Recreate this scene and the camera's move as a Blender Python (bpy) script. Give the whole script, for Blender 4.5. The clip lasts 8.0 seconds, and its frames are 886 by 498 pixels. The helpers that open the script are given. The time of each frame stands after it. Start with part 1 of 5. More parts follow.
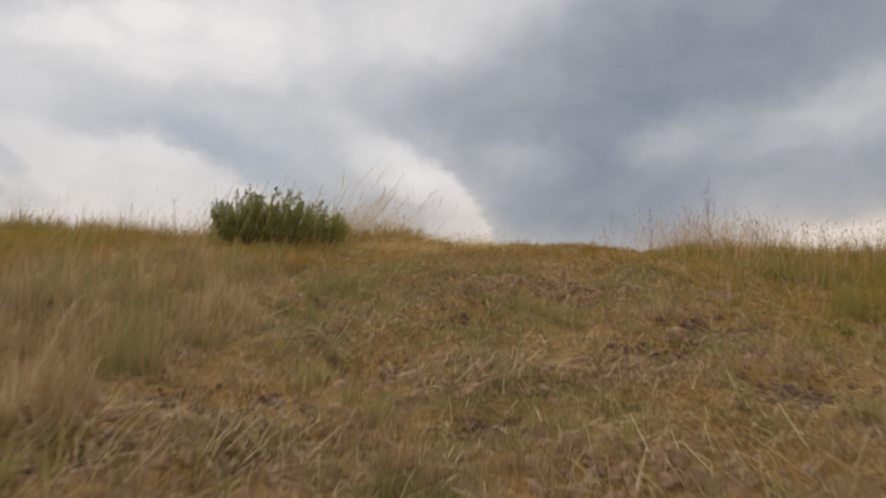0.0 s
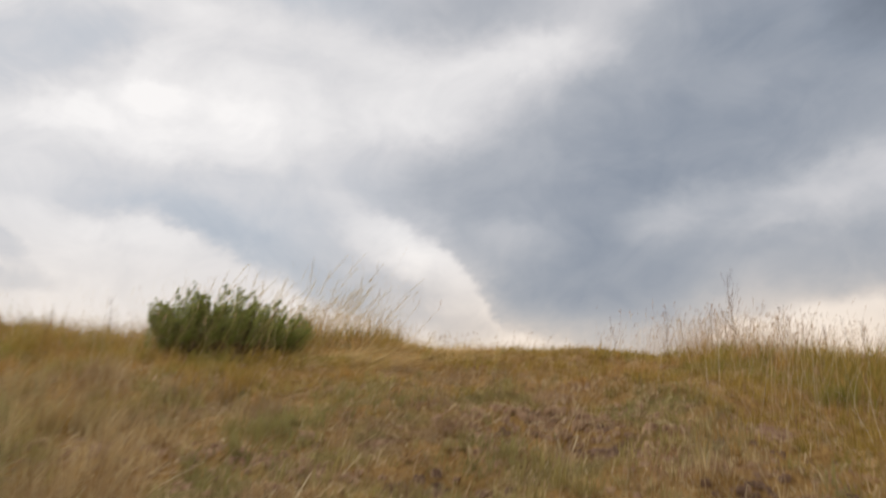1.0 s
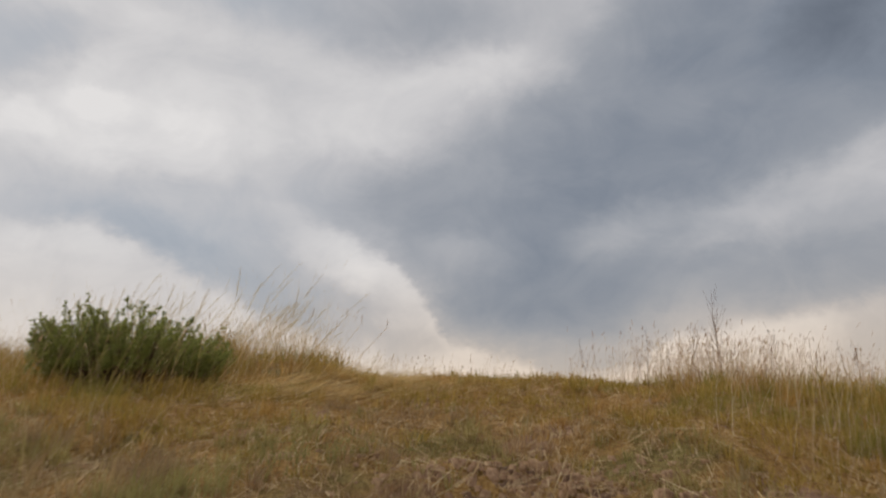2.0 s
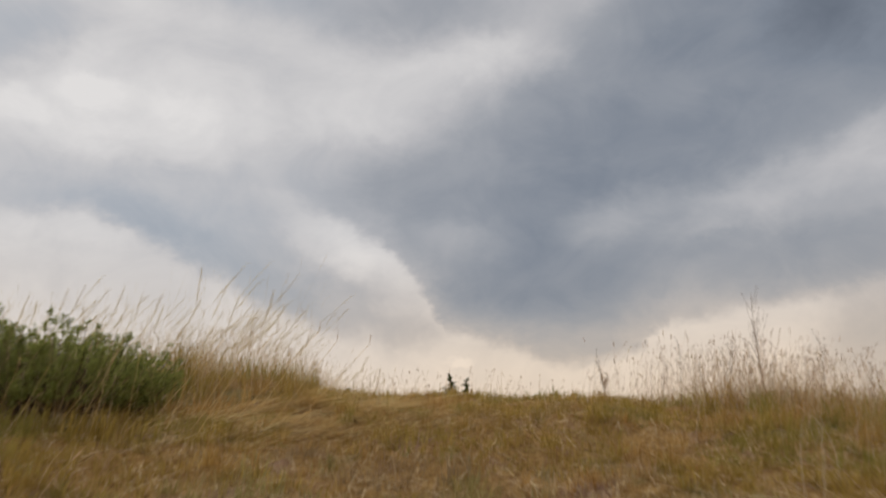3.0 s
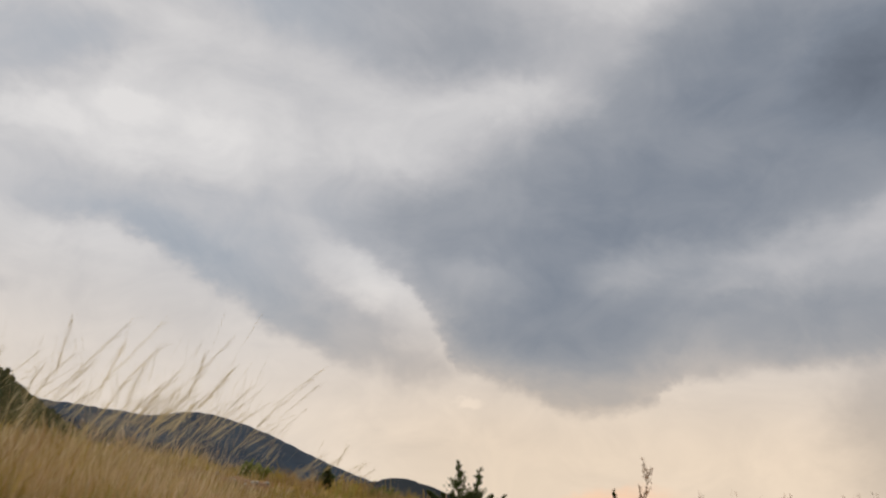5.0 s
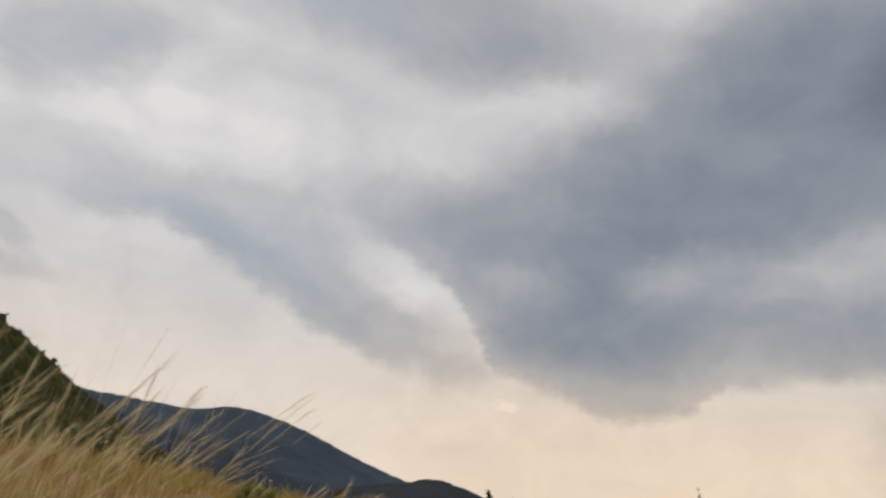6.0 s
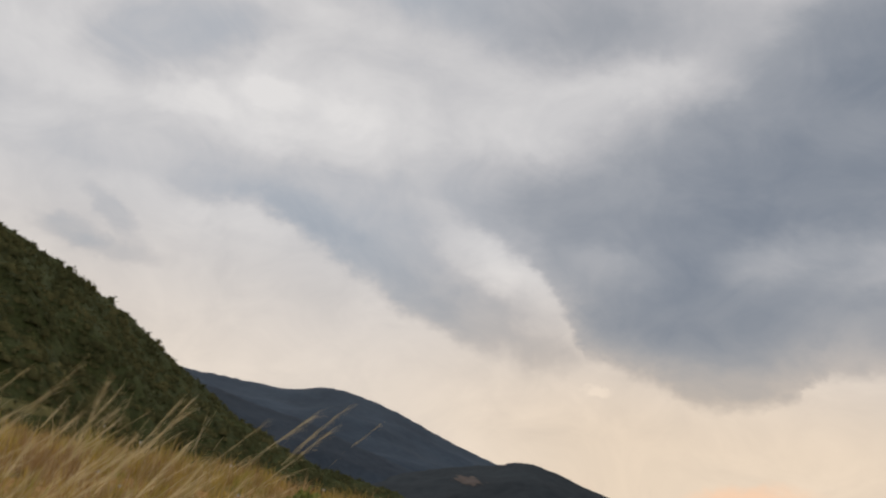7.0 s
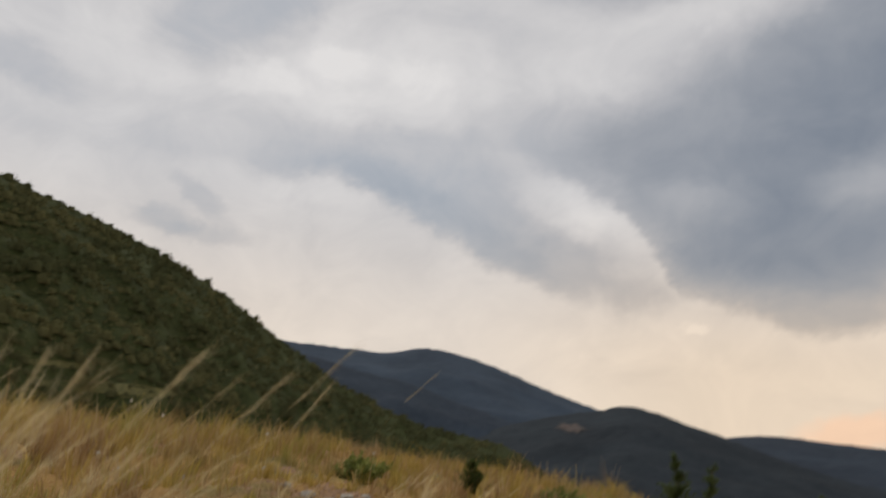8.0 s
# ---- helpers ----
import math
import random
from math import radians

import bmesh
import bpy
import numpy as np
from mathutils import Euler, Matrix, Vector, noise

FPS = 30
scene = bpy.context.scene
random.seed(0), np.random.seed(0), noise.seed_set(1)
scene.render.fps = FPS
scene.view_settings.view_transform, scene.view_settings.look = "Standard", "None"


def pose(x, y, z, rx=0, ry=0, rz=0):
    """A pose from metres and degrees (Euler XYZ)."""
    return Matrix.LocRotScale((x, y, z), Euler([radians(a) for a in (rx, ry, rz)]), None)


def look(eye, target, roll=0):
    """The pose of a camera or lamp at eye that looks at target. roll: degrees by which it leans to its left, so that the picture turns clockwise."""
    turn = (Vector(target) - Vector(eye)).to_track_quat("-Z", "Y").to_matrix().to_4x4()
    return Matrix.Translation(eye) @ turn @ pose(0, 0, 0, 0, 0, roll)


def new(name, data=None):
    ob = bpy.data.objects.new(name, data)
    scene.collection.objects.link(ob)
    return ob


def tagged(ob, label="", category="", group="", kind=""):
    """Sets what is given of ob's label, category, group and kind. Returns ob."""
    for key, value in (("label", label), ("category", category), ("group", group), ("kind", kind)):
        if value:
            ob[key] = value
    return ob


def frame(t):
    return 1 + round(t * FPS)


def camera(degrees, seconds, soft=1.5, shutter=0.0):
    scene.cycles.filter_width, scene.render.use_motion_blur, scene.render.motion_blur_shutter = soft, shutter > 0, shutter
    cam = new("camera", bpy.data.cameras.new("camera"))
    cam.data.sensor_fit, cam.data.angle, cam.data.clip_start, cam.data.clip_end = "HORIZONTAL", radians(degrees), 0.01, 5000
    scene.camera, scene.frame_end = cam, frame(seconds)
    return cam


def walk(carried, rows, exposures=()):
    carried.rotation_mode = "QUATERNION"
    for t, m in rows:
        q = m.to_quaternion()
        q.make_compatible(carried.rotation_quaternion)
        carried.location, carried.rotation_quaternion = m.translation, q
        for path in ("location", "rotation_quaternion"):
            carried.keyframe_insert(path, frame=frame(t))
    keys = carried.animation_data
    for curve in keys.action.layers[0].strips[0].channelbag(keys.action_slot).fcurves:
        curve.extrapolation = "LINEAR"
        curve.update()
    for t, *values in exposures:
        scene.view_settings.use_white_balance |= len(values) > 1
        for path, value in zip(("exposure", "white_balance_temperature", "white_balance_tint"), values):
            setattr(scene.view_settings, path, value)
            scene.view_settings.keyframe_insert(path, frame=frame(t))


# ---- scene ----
EXPOSURES = ((0.0, 0.08), (0.5, 0.27), (1.0, 0.29), (1.25, 0.17), (1.5, 0.01), (3.0, -0.07), (8.0, -0.06))
SUN_BEARING, SUN_HEIGHT, SUN_STRENGTH, SUN_SPREAD = 25.0, 52.0, 1.5, 35.0
SKY_STRENGTH = 1.0

cam = camera(57.0, 8.0, soft=2.2, shutter=0.7)
walk(cam, [
    (0.0, pose(0.13, 0.00, 1.50, 100.98, -0.50, 0.80)),
    (0.2, pose(0.18, 0.28, 1.59, 101.60, 0.20, 1.30)),
    (0.5, pose(0.25, 0.68, 1.75, 103.98, 0.70, 1.95)),
    (0.7, pose(0.28, 0.94, 1.87, 104.55, 0.50, 1.85)),
    (1.0, pose(0.28, 1.32, 2.04, 106.45, -0.05, 0.75)),
    (1.5, pose(0.22, 1.94, 2.20, 107.50, -0.42, -2.37)),
    (1.7, pose(0.23, 2.17, 2.26, 107.58, -0.10, -2.82)),
    (3.0, pose(0.33, 3.60, 2.78, 106.50, 0.40, -3.20)),
    (3.5, pose(0.30, 4.29, 3.13, 106.53, 0.12, -3.88)),
    (4.0, pose(0.37, 4.96, 3.37, 107.45, -1.90, -4.32)),
    (4.2, pose(0.33, 5.21, 3.44, 107.88, -2.23, -3.97)),
    (5.3, pose(0.50, 6.60, 3.83, 109.59, -5.20, -2.83)),
    (5.5, pose(0.53, 6.86, 3.91, 109.78, -5.53, -1.99)),
    (6.0, pose(0.56, 7.49, 4.11, 109.08, -6.40, -1.06)),
    (6.2, pose(0.48, 7.74, 4.19, 108.20, -6.82, -0.42)),
    (6.5, pose(0.59, 8.12, 4.31, 107.45, -7.02, 1.57)),
    (6.8, pose(0.62, 8.51, 4.41, 107.17, -7.40, 4.08)),
    (7.0, pose(0.65, 8.77, 4.47, 107.17, -8.03, 5.05)),
    (7.2, pose(0.68, 9.03, 4.53, 107.96, -8.46, 5.89)),
    (7.5, pose(0.73, 9.42, 4.57, 107.30, -7.93, 7.87)),
    (7.7, pose(0.76, 9.68, 4.56, 105.73, -6.42, 9.57)),
    (8.0, pose(0.81, 10.08, 4.54, 103.32, -4.03, 12.22)),
], exposures=EXPOSURES)

# ---- world: a heavy cloud cover with a pale warm horizon ----
world = bpy.data.worlds.new("overcast_sky")
scene.world = world
world.use_nodes = True
wt = world.node_tree
wt.nodes.clear()


def wn(kind):
    n = wt.nodes.new(kind)
    return n


def wmath(op, a, b=None, clamp=False):
    n = wn("ShaderNodeMath")
    n.operation = op
    n.use_clamp = clamp
    for i, v in enumerate((a, b)):
        if v is None:
            continue
        if isinstance(v, (int, float)):
            n.inputs[i].default_value = v
        else:
            wt.links.new(v, n.inputs[i])
    return n.outputs[0]


def wramp(value, lo, hi, a=0.0, b=1.0):
    n = wn("ShaderNodeMapRange")
    n.interpolation_type = "SMOOTHSTEP"
    wt.links.new(value, n.inputs[0])
    for i, v in zip((1, 2, 3, 4), (lo, hi, a, b)):
        n.inputs[i].default_value = v
    return n.outputs[0]


def srgb(r, g, b):
    return tuple((c / 255 / 12.92) if c < 10 else ((c / 255 + 0.055) / 1.055) ** 2.4 for c in (r, g, b)) + (1,)


w_dir = wn("ShaderNodeTexCoord").outputs["Generated"]
w_sep = wn("ShaderNodeSeparateXYZ")
wt.links.new(w_dir, w_sep.inputs[0])
w_az = wmath("MULTIPLY", wmath("ARCTAN2", wmath("MULTIPLY", w_sep.outputs[0], -1.0), w_sep.outputs[1]), 57.2958)
w_el = wmath("MULTIPLY", wmath("ARCSINE", w_sep.outputs[2]), 57.2958)
w_comb = wn("ShaderNodeCombineXYZ")
wt.links.new(w_az, w_comb.inputs[0])
wt.links.new(w_el, w_comb.inputs[1])


def wnoise(scale, detail, rough=0.5, distortion=0.0):
    stretch = wn("ShaderNodeMapping")
    stretch.inputs["Scale"].default_value = (1, 1, 1.4)
    wt.links.new(w_dir, stretch.inputs[0])
    n = wn("ShaderNodeTexNoise")
    wt.links.new(stretch.outputs[0], n.inputs["Vector"])
    n.inputs["Scale"].default_value, n.inputs["Detail"].default_value = scale, detail
    n.inputs["Roughness"].default_value, n.inputs["Distortion"].default_value = rough, distortion
    return n


def wwarp(vec, noise_node, amount):
    sub = wn("ShaderNodeVectorMath")
    sub.operation = "SUBTRACT"
    wt.links.new(noise_node.outputs["Color"], sub.inputs[0])
    sub.inputs[1].default_value = (0.5, 0.5, 0.5)
    mul = wn("ShaderNodeVectorMath")
    mul.operation = "MULTIPLY"
    wt.links.new(sub.outputs[0], mul.inputs[0])
    mul.inputs[1].default_value = (amount, amount * 0.7, 0)
    add = wn("ShaderNodeVectorMath")
    add.operation = "ADD"
    wt.links.new(vec, add.inputs[0])
    wt.links.new(mul.outputs[0], add.inputs[1])
    return add.outputs[0]


w_pos = wwarp(wwarp(wwarp(w_comb.outputs[0], wnoise(6, 2), 1.2), wnoise(16, 5, 0.6), 2.8), wnoise(48, 4, 0.6), 1.3)
w_cut = wn("ShaderNodeSeparateXYZ")
wt.links.new(w_pos, w_cut.inputs[0])
w_paz, w_pel = w_cut.outputs[0], w_cut.outputs[1]


def cloud(az, el, turn, a, b):
    """Soft oval in bearing and height over the horizon, in degrees."""
    m = wn("ShaderNodeMapping")
    m.vector_type = "TEXTURE"
    m.inputs["Location"].default_value = (az, el, 0)
    m.inputs["Rotation"].default_value = (0, 0, radians(turn))
    m.inputs["Scale"].default_value = (a, b, 1)
    wt.links.new(w_pos, m.inputs[0])
    g = wn("ShaderNodeTexGradient")
    g.gradient_type = "SPHERICAL"
    wt.links.new(m.outputs[0], g.inputs[0])
    return wramp(g.outputs["Fac"], 0.0, 0.7)


def outline(points):
    """Height of a cloud's edge by bearing: straight pieces from point to point (bearing, height), bearings falling."""
    height = None
    for (a0, e0), (a1, e1) in zip(points, points[1:]):
        n = wn("ShaderNodeMapRange")
        wt.links.new(w_paz, n.inputs[0])
        for i, v in zip((1, 2, 3, 4), (a0, a1, 0.0, e1 - e0)):
            n.inputs[i].default_value = v
        height = wmath("ADD", n.outputs[0], points[0][1] if height is None else height)
    return height


def above(edge, lo, hi):
    return wramp(wmath("SUBTRACT", w_pel, edge), lo, hi)


# the storm cloud: a low ragged base to one side, a soft top edge that climbs away
STORM_BASE = [(9, 20.2), (5.4, 18.4), (3.0, 17.6), (1.0, 16.5), (0.2, 15.6), (-2.0, 13.2), (-3.4, 10.7), (-6.5, 9.6), (-9.1, 9.1), (-10.0, 8.5), (-12.5, 8.2),
              (-15.5, 8.3), (-17.6, 9.3), (-18.7, 10.7), (-22.5, 11.0), (-26.0, 11.3), (-34.0, 12.4), (-60.0, 15.0)]
STORM_TOP = [(10, 20.0), (4.0, 21.5), (-2.0, 24.5), (-8.0, 28.0), (-14.0, 31.5), (-20.0, 36.5), (-26.0, 42.0), (-45.0, 60.0)]
w_base = outline(STORM_BASE)
w_storm = wmath("ADD", wmath("MULTIPLY", above(w_base, -0.40, 0.95), 0.70), wmath("MULTIPLY", above(w_base, 0.4, 3.4), 0.30))
w_storm = wmath("MULTIPLY", w_storm, wmath("SUBTRACT", 1.0, above(outline(STORM_TOP), -3.2, 3.2)))
w_storm = wmath("MULTIPLY", w_storm, wmath("MULTIPLY", wramp(w_paz, 9.0, -2.0, 0.35, 1.0), wramp(w_paz, -16.0, -25.0, 1.0, 0.72)))
# the long grey band on the other side, sharper along its foot
BAND_FOOT = [(60, 16.0), (33.0, 17.0), (29.0, 17.4), (25.8, 16.9), (21.3, 17.2), (19.0, 16.3), (17.1, 15.4), (15.3, 14.6), (12.6, 13.3), (9.6, 11.7), (6.5, 10.9), (3.5, 9.6), (0.0, 9.4)]
BAND_TOP = [(60, 18.0), (33.0, 19.3), (26.0, 20.5), (18.6, 21.2), (13.4, 20.4), (9.0, 19.4), (5.0, 18.6)]
w_band = wmath("MULTIPLY", above(outline(BAND_FOOT), -0.3, 1.3), wmath("SUBTRACT", 1.0, above(outline(BAND_TOP), -4.0, 2.6)))
w_band = wmath("MULTIPLY", w_band, wmath("MULTIPLY", wramp(w_paz, 0.5, 7.0), wramp(w_paz, 20.0, 33.0, 1.0, 0.35)))
# cloud masses: bearing (left positive), height, turn, half length, half height, and how much lighter in stops
DARK_CLOUDS = [
    (-10.6, 14.6, 6, 9.0, 4.0, -0.34), (-6.8, 12.2, 20, 5.0, 2.4, -0.16), (-20.0, 22.6, 0, 16.0, 5.0, -0.42), (-11.0, 19.3, -10, 8.0, 3.2, -0.22),
    (-4.0, 19.8, -8, 6.5, 2.2, -0.12), (-27.0, 31.0, -10, 11.0, 7.5, -0.56), (-37.0, 29.0, -20, 12.0, 9.0, -0.70), (-28.0, 14.4, -4, 10.0, 3.2, -0.28),
    (6.0, 22.0, 0, 9.0, 3.4, -0.22), (30.0, 27.2, -20, 9.0, 4.2, -0.34), (24.0, 29.6, -20, 5.0, 2.0, -0.12), (3.0, 34.4, 4, 22.0, 5.6, -0.60), (-3.0, 32.6, 0, 9.0, 2.6, -0.16), (-15.0, 33.0, 8, 8.0, 3.2, -0.16), (-17.0, 27.5, -12, 9.0, 3.6, -0.20), (-20.5, 16.6, -6, 6.5, 2.6, -0.26), (-25.0, 24.0, -10, 8.0, 4.0, -0.18),
    (24.0, 33.0, 0, 8.0, 2.0, -0.12), (42.6, 21.2, 12, 5.0, 2.0, -0.24), (32.8, 13.2, 4, 3.0, 1.2, -0.24), (29.6, 12.7, -4, 4.0, 1.1, -0.22), (30.6, 15.0, 30, 3.2, 1.2, -0.22),
    (17.0, 17.4, 22, 7.0, 1.7, -0.12), (10.0, 14.0, 26, 5.0, 1.6, -0.12), (4.5, 12.6, 6, 5.0, 2.6, -0.20), (1.0, 11.0, 6, 5.5, 2.2, -0.16), (-33.5, 8.0, 0, 8.0, 8.0, -0.46), (0.0, 12.2, 32, 5.5, 2.8, -0.24), (12.0, 29.0, 10, 7.0, 2.5, -0.08),
]
BRIGHT_GAPS = [
    (5.2, 16.8, 18, 4.8, 2.4, 0.31), (1.2, 14.2, 42, 4.4, 2.4, 0.12), (-4.6, 8.6, 0, 1.2, 0.5, 0.22), (-5.2, 17.0, 8, 5.5, 2.1, 0.16), (-17.0, 18.4, -12, 7.0, 2.6, 0.18),
    (-26.0, 18.9, -18, 10.0, 2.2, 0.24), (-35.0, 21.4, -25, 7.0, 2.8, 0.30), (-20.5, 16.4, -20, 5.0, 1.6, 0.10), (-8.5, 29.8, 8, 8.0, 2.6, 0.16), (21.0, 24.6, 0, 14.0, 4.6, 0.14),
    (22.0, 25.2, 6, 3.4, 1.7, 0.24), (26.3, 23.8, 8, 3.0, 1.4, 0.16), (28.8, 23.2, 4, 2.6, 1.2, 0.10), (16.3, 25.1, -4, 4.2, 1.5, 0.12), (36.0, 23.4, 10, 6.0, 3.0, 0.12),
    (23.0, 16.4, 0, 5.0, 1.2, 0.10), (-1.0, 24.5, 16, 6.0, 1.8, 0.06),
]
w_light = wmath("MULTIPLY", wmath("SUBTRACT", wnoise(4.0, 5, 0.5, 0.4).outputs["Fac"], 0.5), 0.26)
w_light = wmath("ADD", w_light, wmath("MULTIPLY", wmath("SUBTRACT", wnoise(10, 8, 0.62, 0.7).outputs["Fac"], 0.5), 0.56))
w_light = wmath("ADD", w_light, wramp(w_el, 38.0, 55.0, 0.26, 0.0))
w_light = wmath("ADD", wmath("ADD", w_light, wmath("MULTIPLY", w_storm, -0.80)), wramp(w_el, 16.0, 5.0, 0.0, 0.20))
w_light = wmath("ADD", w_light, wmath("MULTIPLY", w_band, -0.45))
for *shape, amount in DARK_CLOUDS + BRIGHT_GAPS:
    w_light = wmath("ADD", w_light, wmath("MULTIPLY", cloud(*shape), amount))
w_dark = wmath("MULTIPLY", wmath("SUBTRACT", 0.6, w_light), 0.5)
w_ramp = wn("ShaderNodeValToRGB")
wt.links.new(w_dark, w_ramp.inputs[0])
for i, (p, c) in enumerate(((0.0, srgb(226, 223, 221)), (0.3, srgb(188, 187, 189)), (0.55, srgb(157, 160, 166)), (0.8, srgb(127, 134, 145)), (1.0, srgb(104, 111, 122)))):
    e = w_ramp.color_ramp.elements[i] if i < 2 else w_ramp.color_ramp.elements.new(p)
    e.position, e.color = p, c
w_low = wmath("MULTIPLY", wramp(w_el, 19.0, 5.0), wramp(w_dark, 0.75, 0.30, 0.25, 1.0))
w_warm = wn("ShaderNodeMix")
w_warm.data_type = "RGBA"
w_warm.blend_type = "MULTIPLY"
wt.links.new(w_low, w_warm.inputs["Factor"])
wt.links.new(w_ramp.outputs[0], w_warm.inputs["A"])
w_tint = wn("ShaderNodeMix")
w_tint.data_type = "RGBA"
wt.links.new(wramp(w_az, 16.0, -8.0), w_tint.inputs["Factor"])
w_tint.inputs["A"].default_value = (1.09, 0.98, 0.86, 1)
w_tint.inputs["B"].default_value = (1.17, 0.98, 0.77, 1)
wt.links.new(w_tint.outputs["Result"], w_warm.inputs["B"])
w_cool = wn("ShaderNodeMix")
w_cool.data_type = "RGBA"
w_cool.blend_type = "MULTIPLY"
wt.links.new(wmath("MULTIPLY", wramp(w_az, 0.0, 16.0), wramp(w_dark, 0.18, 0.5)), w_cool.inputs["Factor"])
wt.links.new(w_warm.outputs["Result"], w_cool.inputs["A"])
w_cool.inputs["B"].default_value = (0.94, 1.005, 1.06, 1)
w_glow = wn("ShaderNodeMix")
w_glow.data_type = "RGBA"
w_glow.blend_type = "MULTIPLY"
wt.links.new(wmath("MULTIPLY", cloud(-14.4, 2.2, -14, 5.6, 1.6), 1.0), w_glow.inputs["Factor"])
wt.links.new(w_cool.outputs["Result"], w_glow.inputs["A"])
w_glow.inputs["B"].default_value = (1.14, 0.96, 0.86, 1)
w_sky = wn("ShaderNodeTexSky")
w_sky.sky_type = "NISHITA"
w_sky.sun_disc = False
w_sky.sun_elevation, w_sky.sun_rotation = radians(SUN_HEIGHT), radians(-SUN_BEARING)
w_gap = wn("ShaderNodeMix")
w_gap.data_type = "RGBA"
w_gap.inputs["Factor"].default_value = 0.004
wt.links.new(w_glow.outputs["Result"], w_gap.inputs["A"])
wt.links.new(w_sky.outputs[0], w_gap.inputs["B"])
w_bg = wn("ShaderNodeBackground")
wt.links.new(w_gap.outputs["Result"], w_bg.inputs[0])
w_bg.inputs["Strength"].default_value = SKY_STRENGTH
w_out = wn("ShaderNodeOutputWorld")
wt.links.new(w_bg.outputs[0], w_out.inputs[0])

sun_data = bpy.data.lights.new("sun", "SUN")
sun_data.energy, sun_data.angle, sun_data.color = SUN_STRENGTH, radians(SUN_SPREAD), (1.0, 0.93, 0.82)
sun = new("sun", sun_data)
sb, sh = radians(SUN_BEARING), radians(SUN_HEIGHT)
sun.matrix_world = look((-60 * math.sin(sb), 60 * math.cos(sb), 60 * math.tan(sh)), (0, 0, 0))

# ---- materials ----


def material(name, rough=0.9):
    m = bpy.data.materials.new(name)
    m.use_nodes = True
    nt = m.node_tree
    bsdf = nt.nodes["Principled BSDF"]
    bsdf.inputs["Roughness"].default_value = rough
    bsdf.inputs["Specular IOR Level"].default_value = 0.12
    return m, nt, bsdf


def add(nt, kind):
    n = nt.nodes.new(kind)
    return n


def noise_fac(nt, scale, detail=4, rough=0.55, coord="Object"):
    tc = add(nt, "ShaderNodeTexCoord")
    n = add(nt, "ShaderNodeTexNoise")
    nt.links.new(tc.outputs[coord], n.inputs["Vector"])
    n.inputs["Scale"].default_value, n.inputs["Detail"].default_value, n.inputs["Roughness"].default_value = scale, detail, rough
    return n.outputs["Fac"]


def ramp(nt, fac, stops):
    r = add(nt, "ShaderNodeValToRGB")
    nt.links.new(fac, r.inputs[0])
    for i, (p, c) in enumerate(stops):
        e = r.color_ramp.elements[i] if i < 2 else r.color_ramp.elements.new(p)
        e.position, e.color = p, (*c, 1)
    return r.outputs[0]


def mix(nt, fac, a, b, blend="MIX"):
    n = add(nt, "ShaderNodeMix")
    n.data_type = "RGBA"
    n.blend_type = blend
    for key, v in (("Factor", fac), ("A", a), ("B", b)):
        if isinstance(v, (int, float)):
            n.inputs[key].default_value = v
        elif isinstance(v, tuple):
            n.inputs[key].default_value = (*v, 1)
        else:
            nt.links.new(v, n.inputs[key])
    return n.outputs["Result"]


def bump(nt, bsdf, height, strength, distance):
    b = add(nt, "ShaderNodeBump")
    b.inputs["Strength"].default_value, b.inputs["Distance"].default_value = strength, distance
    nt.links.new(height, b.inputs["Height"])
    nt.links.new(b.outputs[0], bsdf.inputs["Normal"])


def step(nt, fac, lo, hi):
    n = add(nt, "ShaderNodeMapRange")
    n.interpolation_type = "SMOOTHSTEP"
    nt.links.new(fac, n.inputs[0])
    n.inputs[1].default_value, n.inputs[2].default_value = lo, hi
    return n.outputs[0]


def leaf_material(name, stops, patch=None, patch_scale=0.9, patch_range=(0.45, 0.62), through_light=0.3, rough=0.75, grain=5.0, rust=None, rust_share=0.3):
    """Thin leaves and blades: colour by blade, with patches over the ground, and some light passing through."""
    m, nt, bsdf = material(name, rough)
    geo = add(nt, "ShaderNodeNewGeometry")
    col = ramp(nt, geo.outputs["Random Per Island"], stops)
    if patch:
        col = mix(nt, step(nt, noise_fac(nt, patch_scale, 3), *patch_range), col, mix(nt, 0.65, col, patch))
    if rust:
        col = mix(nt, step(nt, noise_fac(nt, 0.55, 4, 0.6), 0.42, 0.62), col, mix(nt, rust_share, col, rust))
    col = mix(nt, 0.5, col, ramp(nt, noise_fac(nt, grain, 2), [(0.3, (0.5, 0.5, 0.5)), (0.7, (1, 1, 1))]), "MULTIPLY")
    nt.links.new(col, bsdf.inputs["Base Color"])
    tr = add(nt, "ShaderNodeBsdfTranslucent")
    nt.links.new(col, tr.inputs[0])
    mx = add(nt, "ShaderNodeMixShader")
    mx.inputs[0].default_value = through_light
    nt.links.new(bsdf.outputs[0], mx.inputs[1])
    nt.links.new(tr.outputs[0], mx.inputs[2])
    nt.links.new(mx.outputs[0], nt.nodes["Material Output"].inputs[0])
    return m


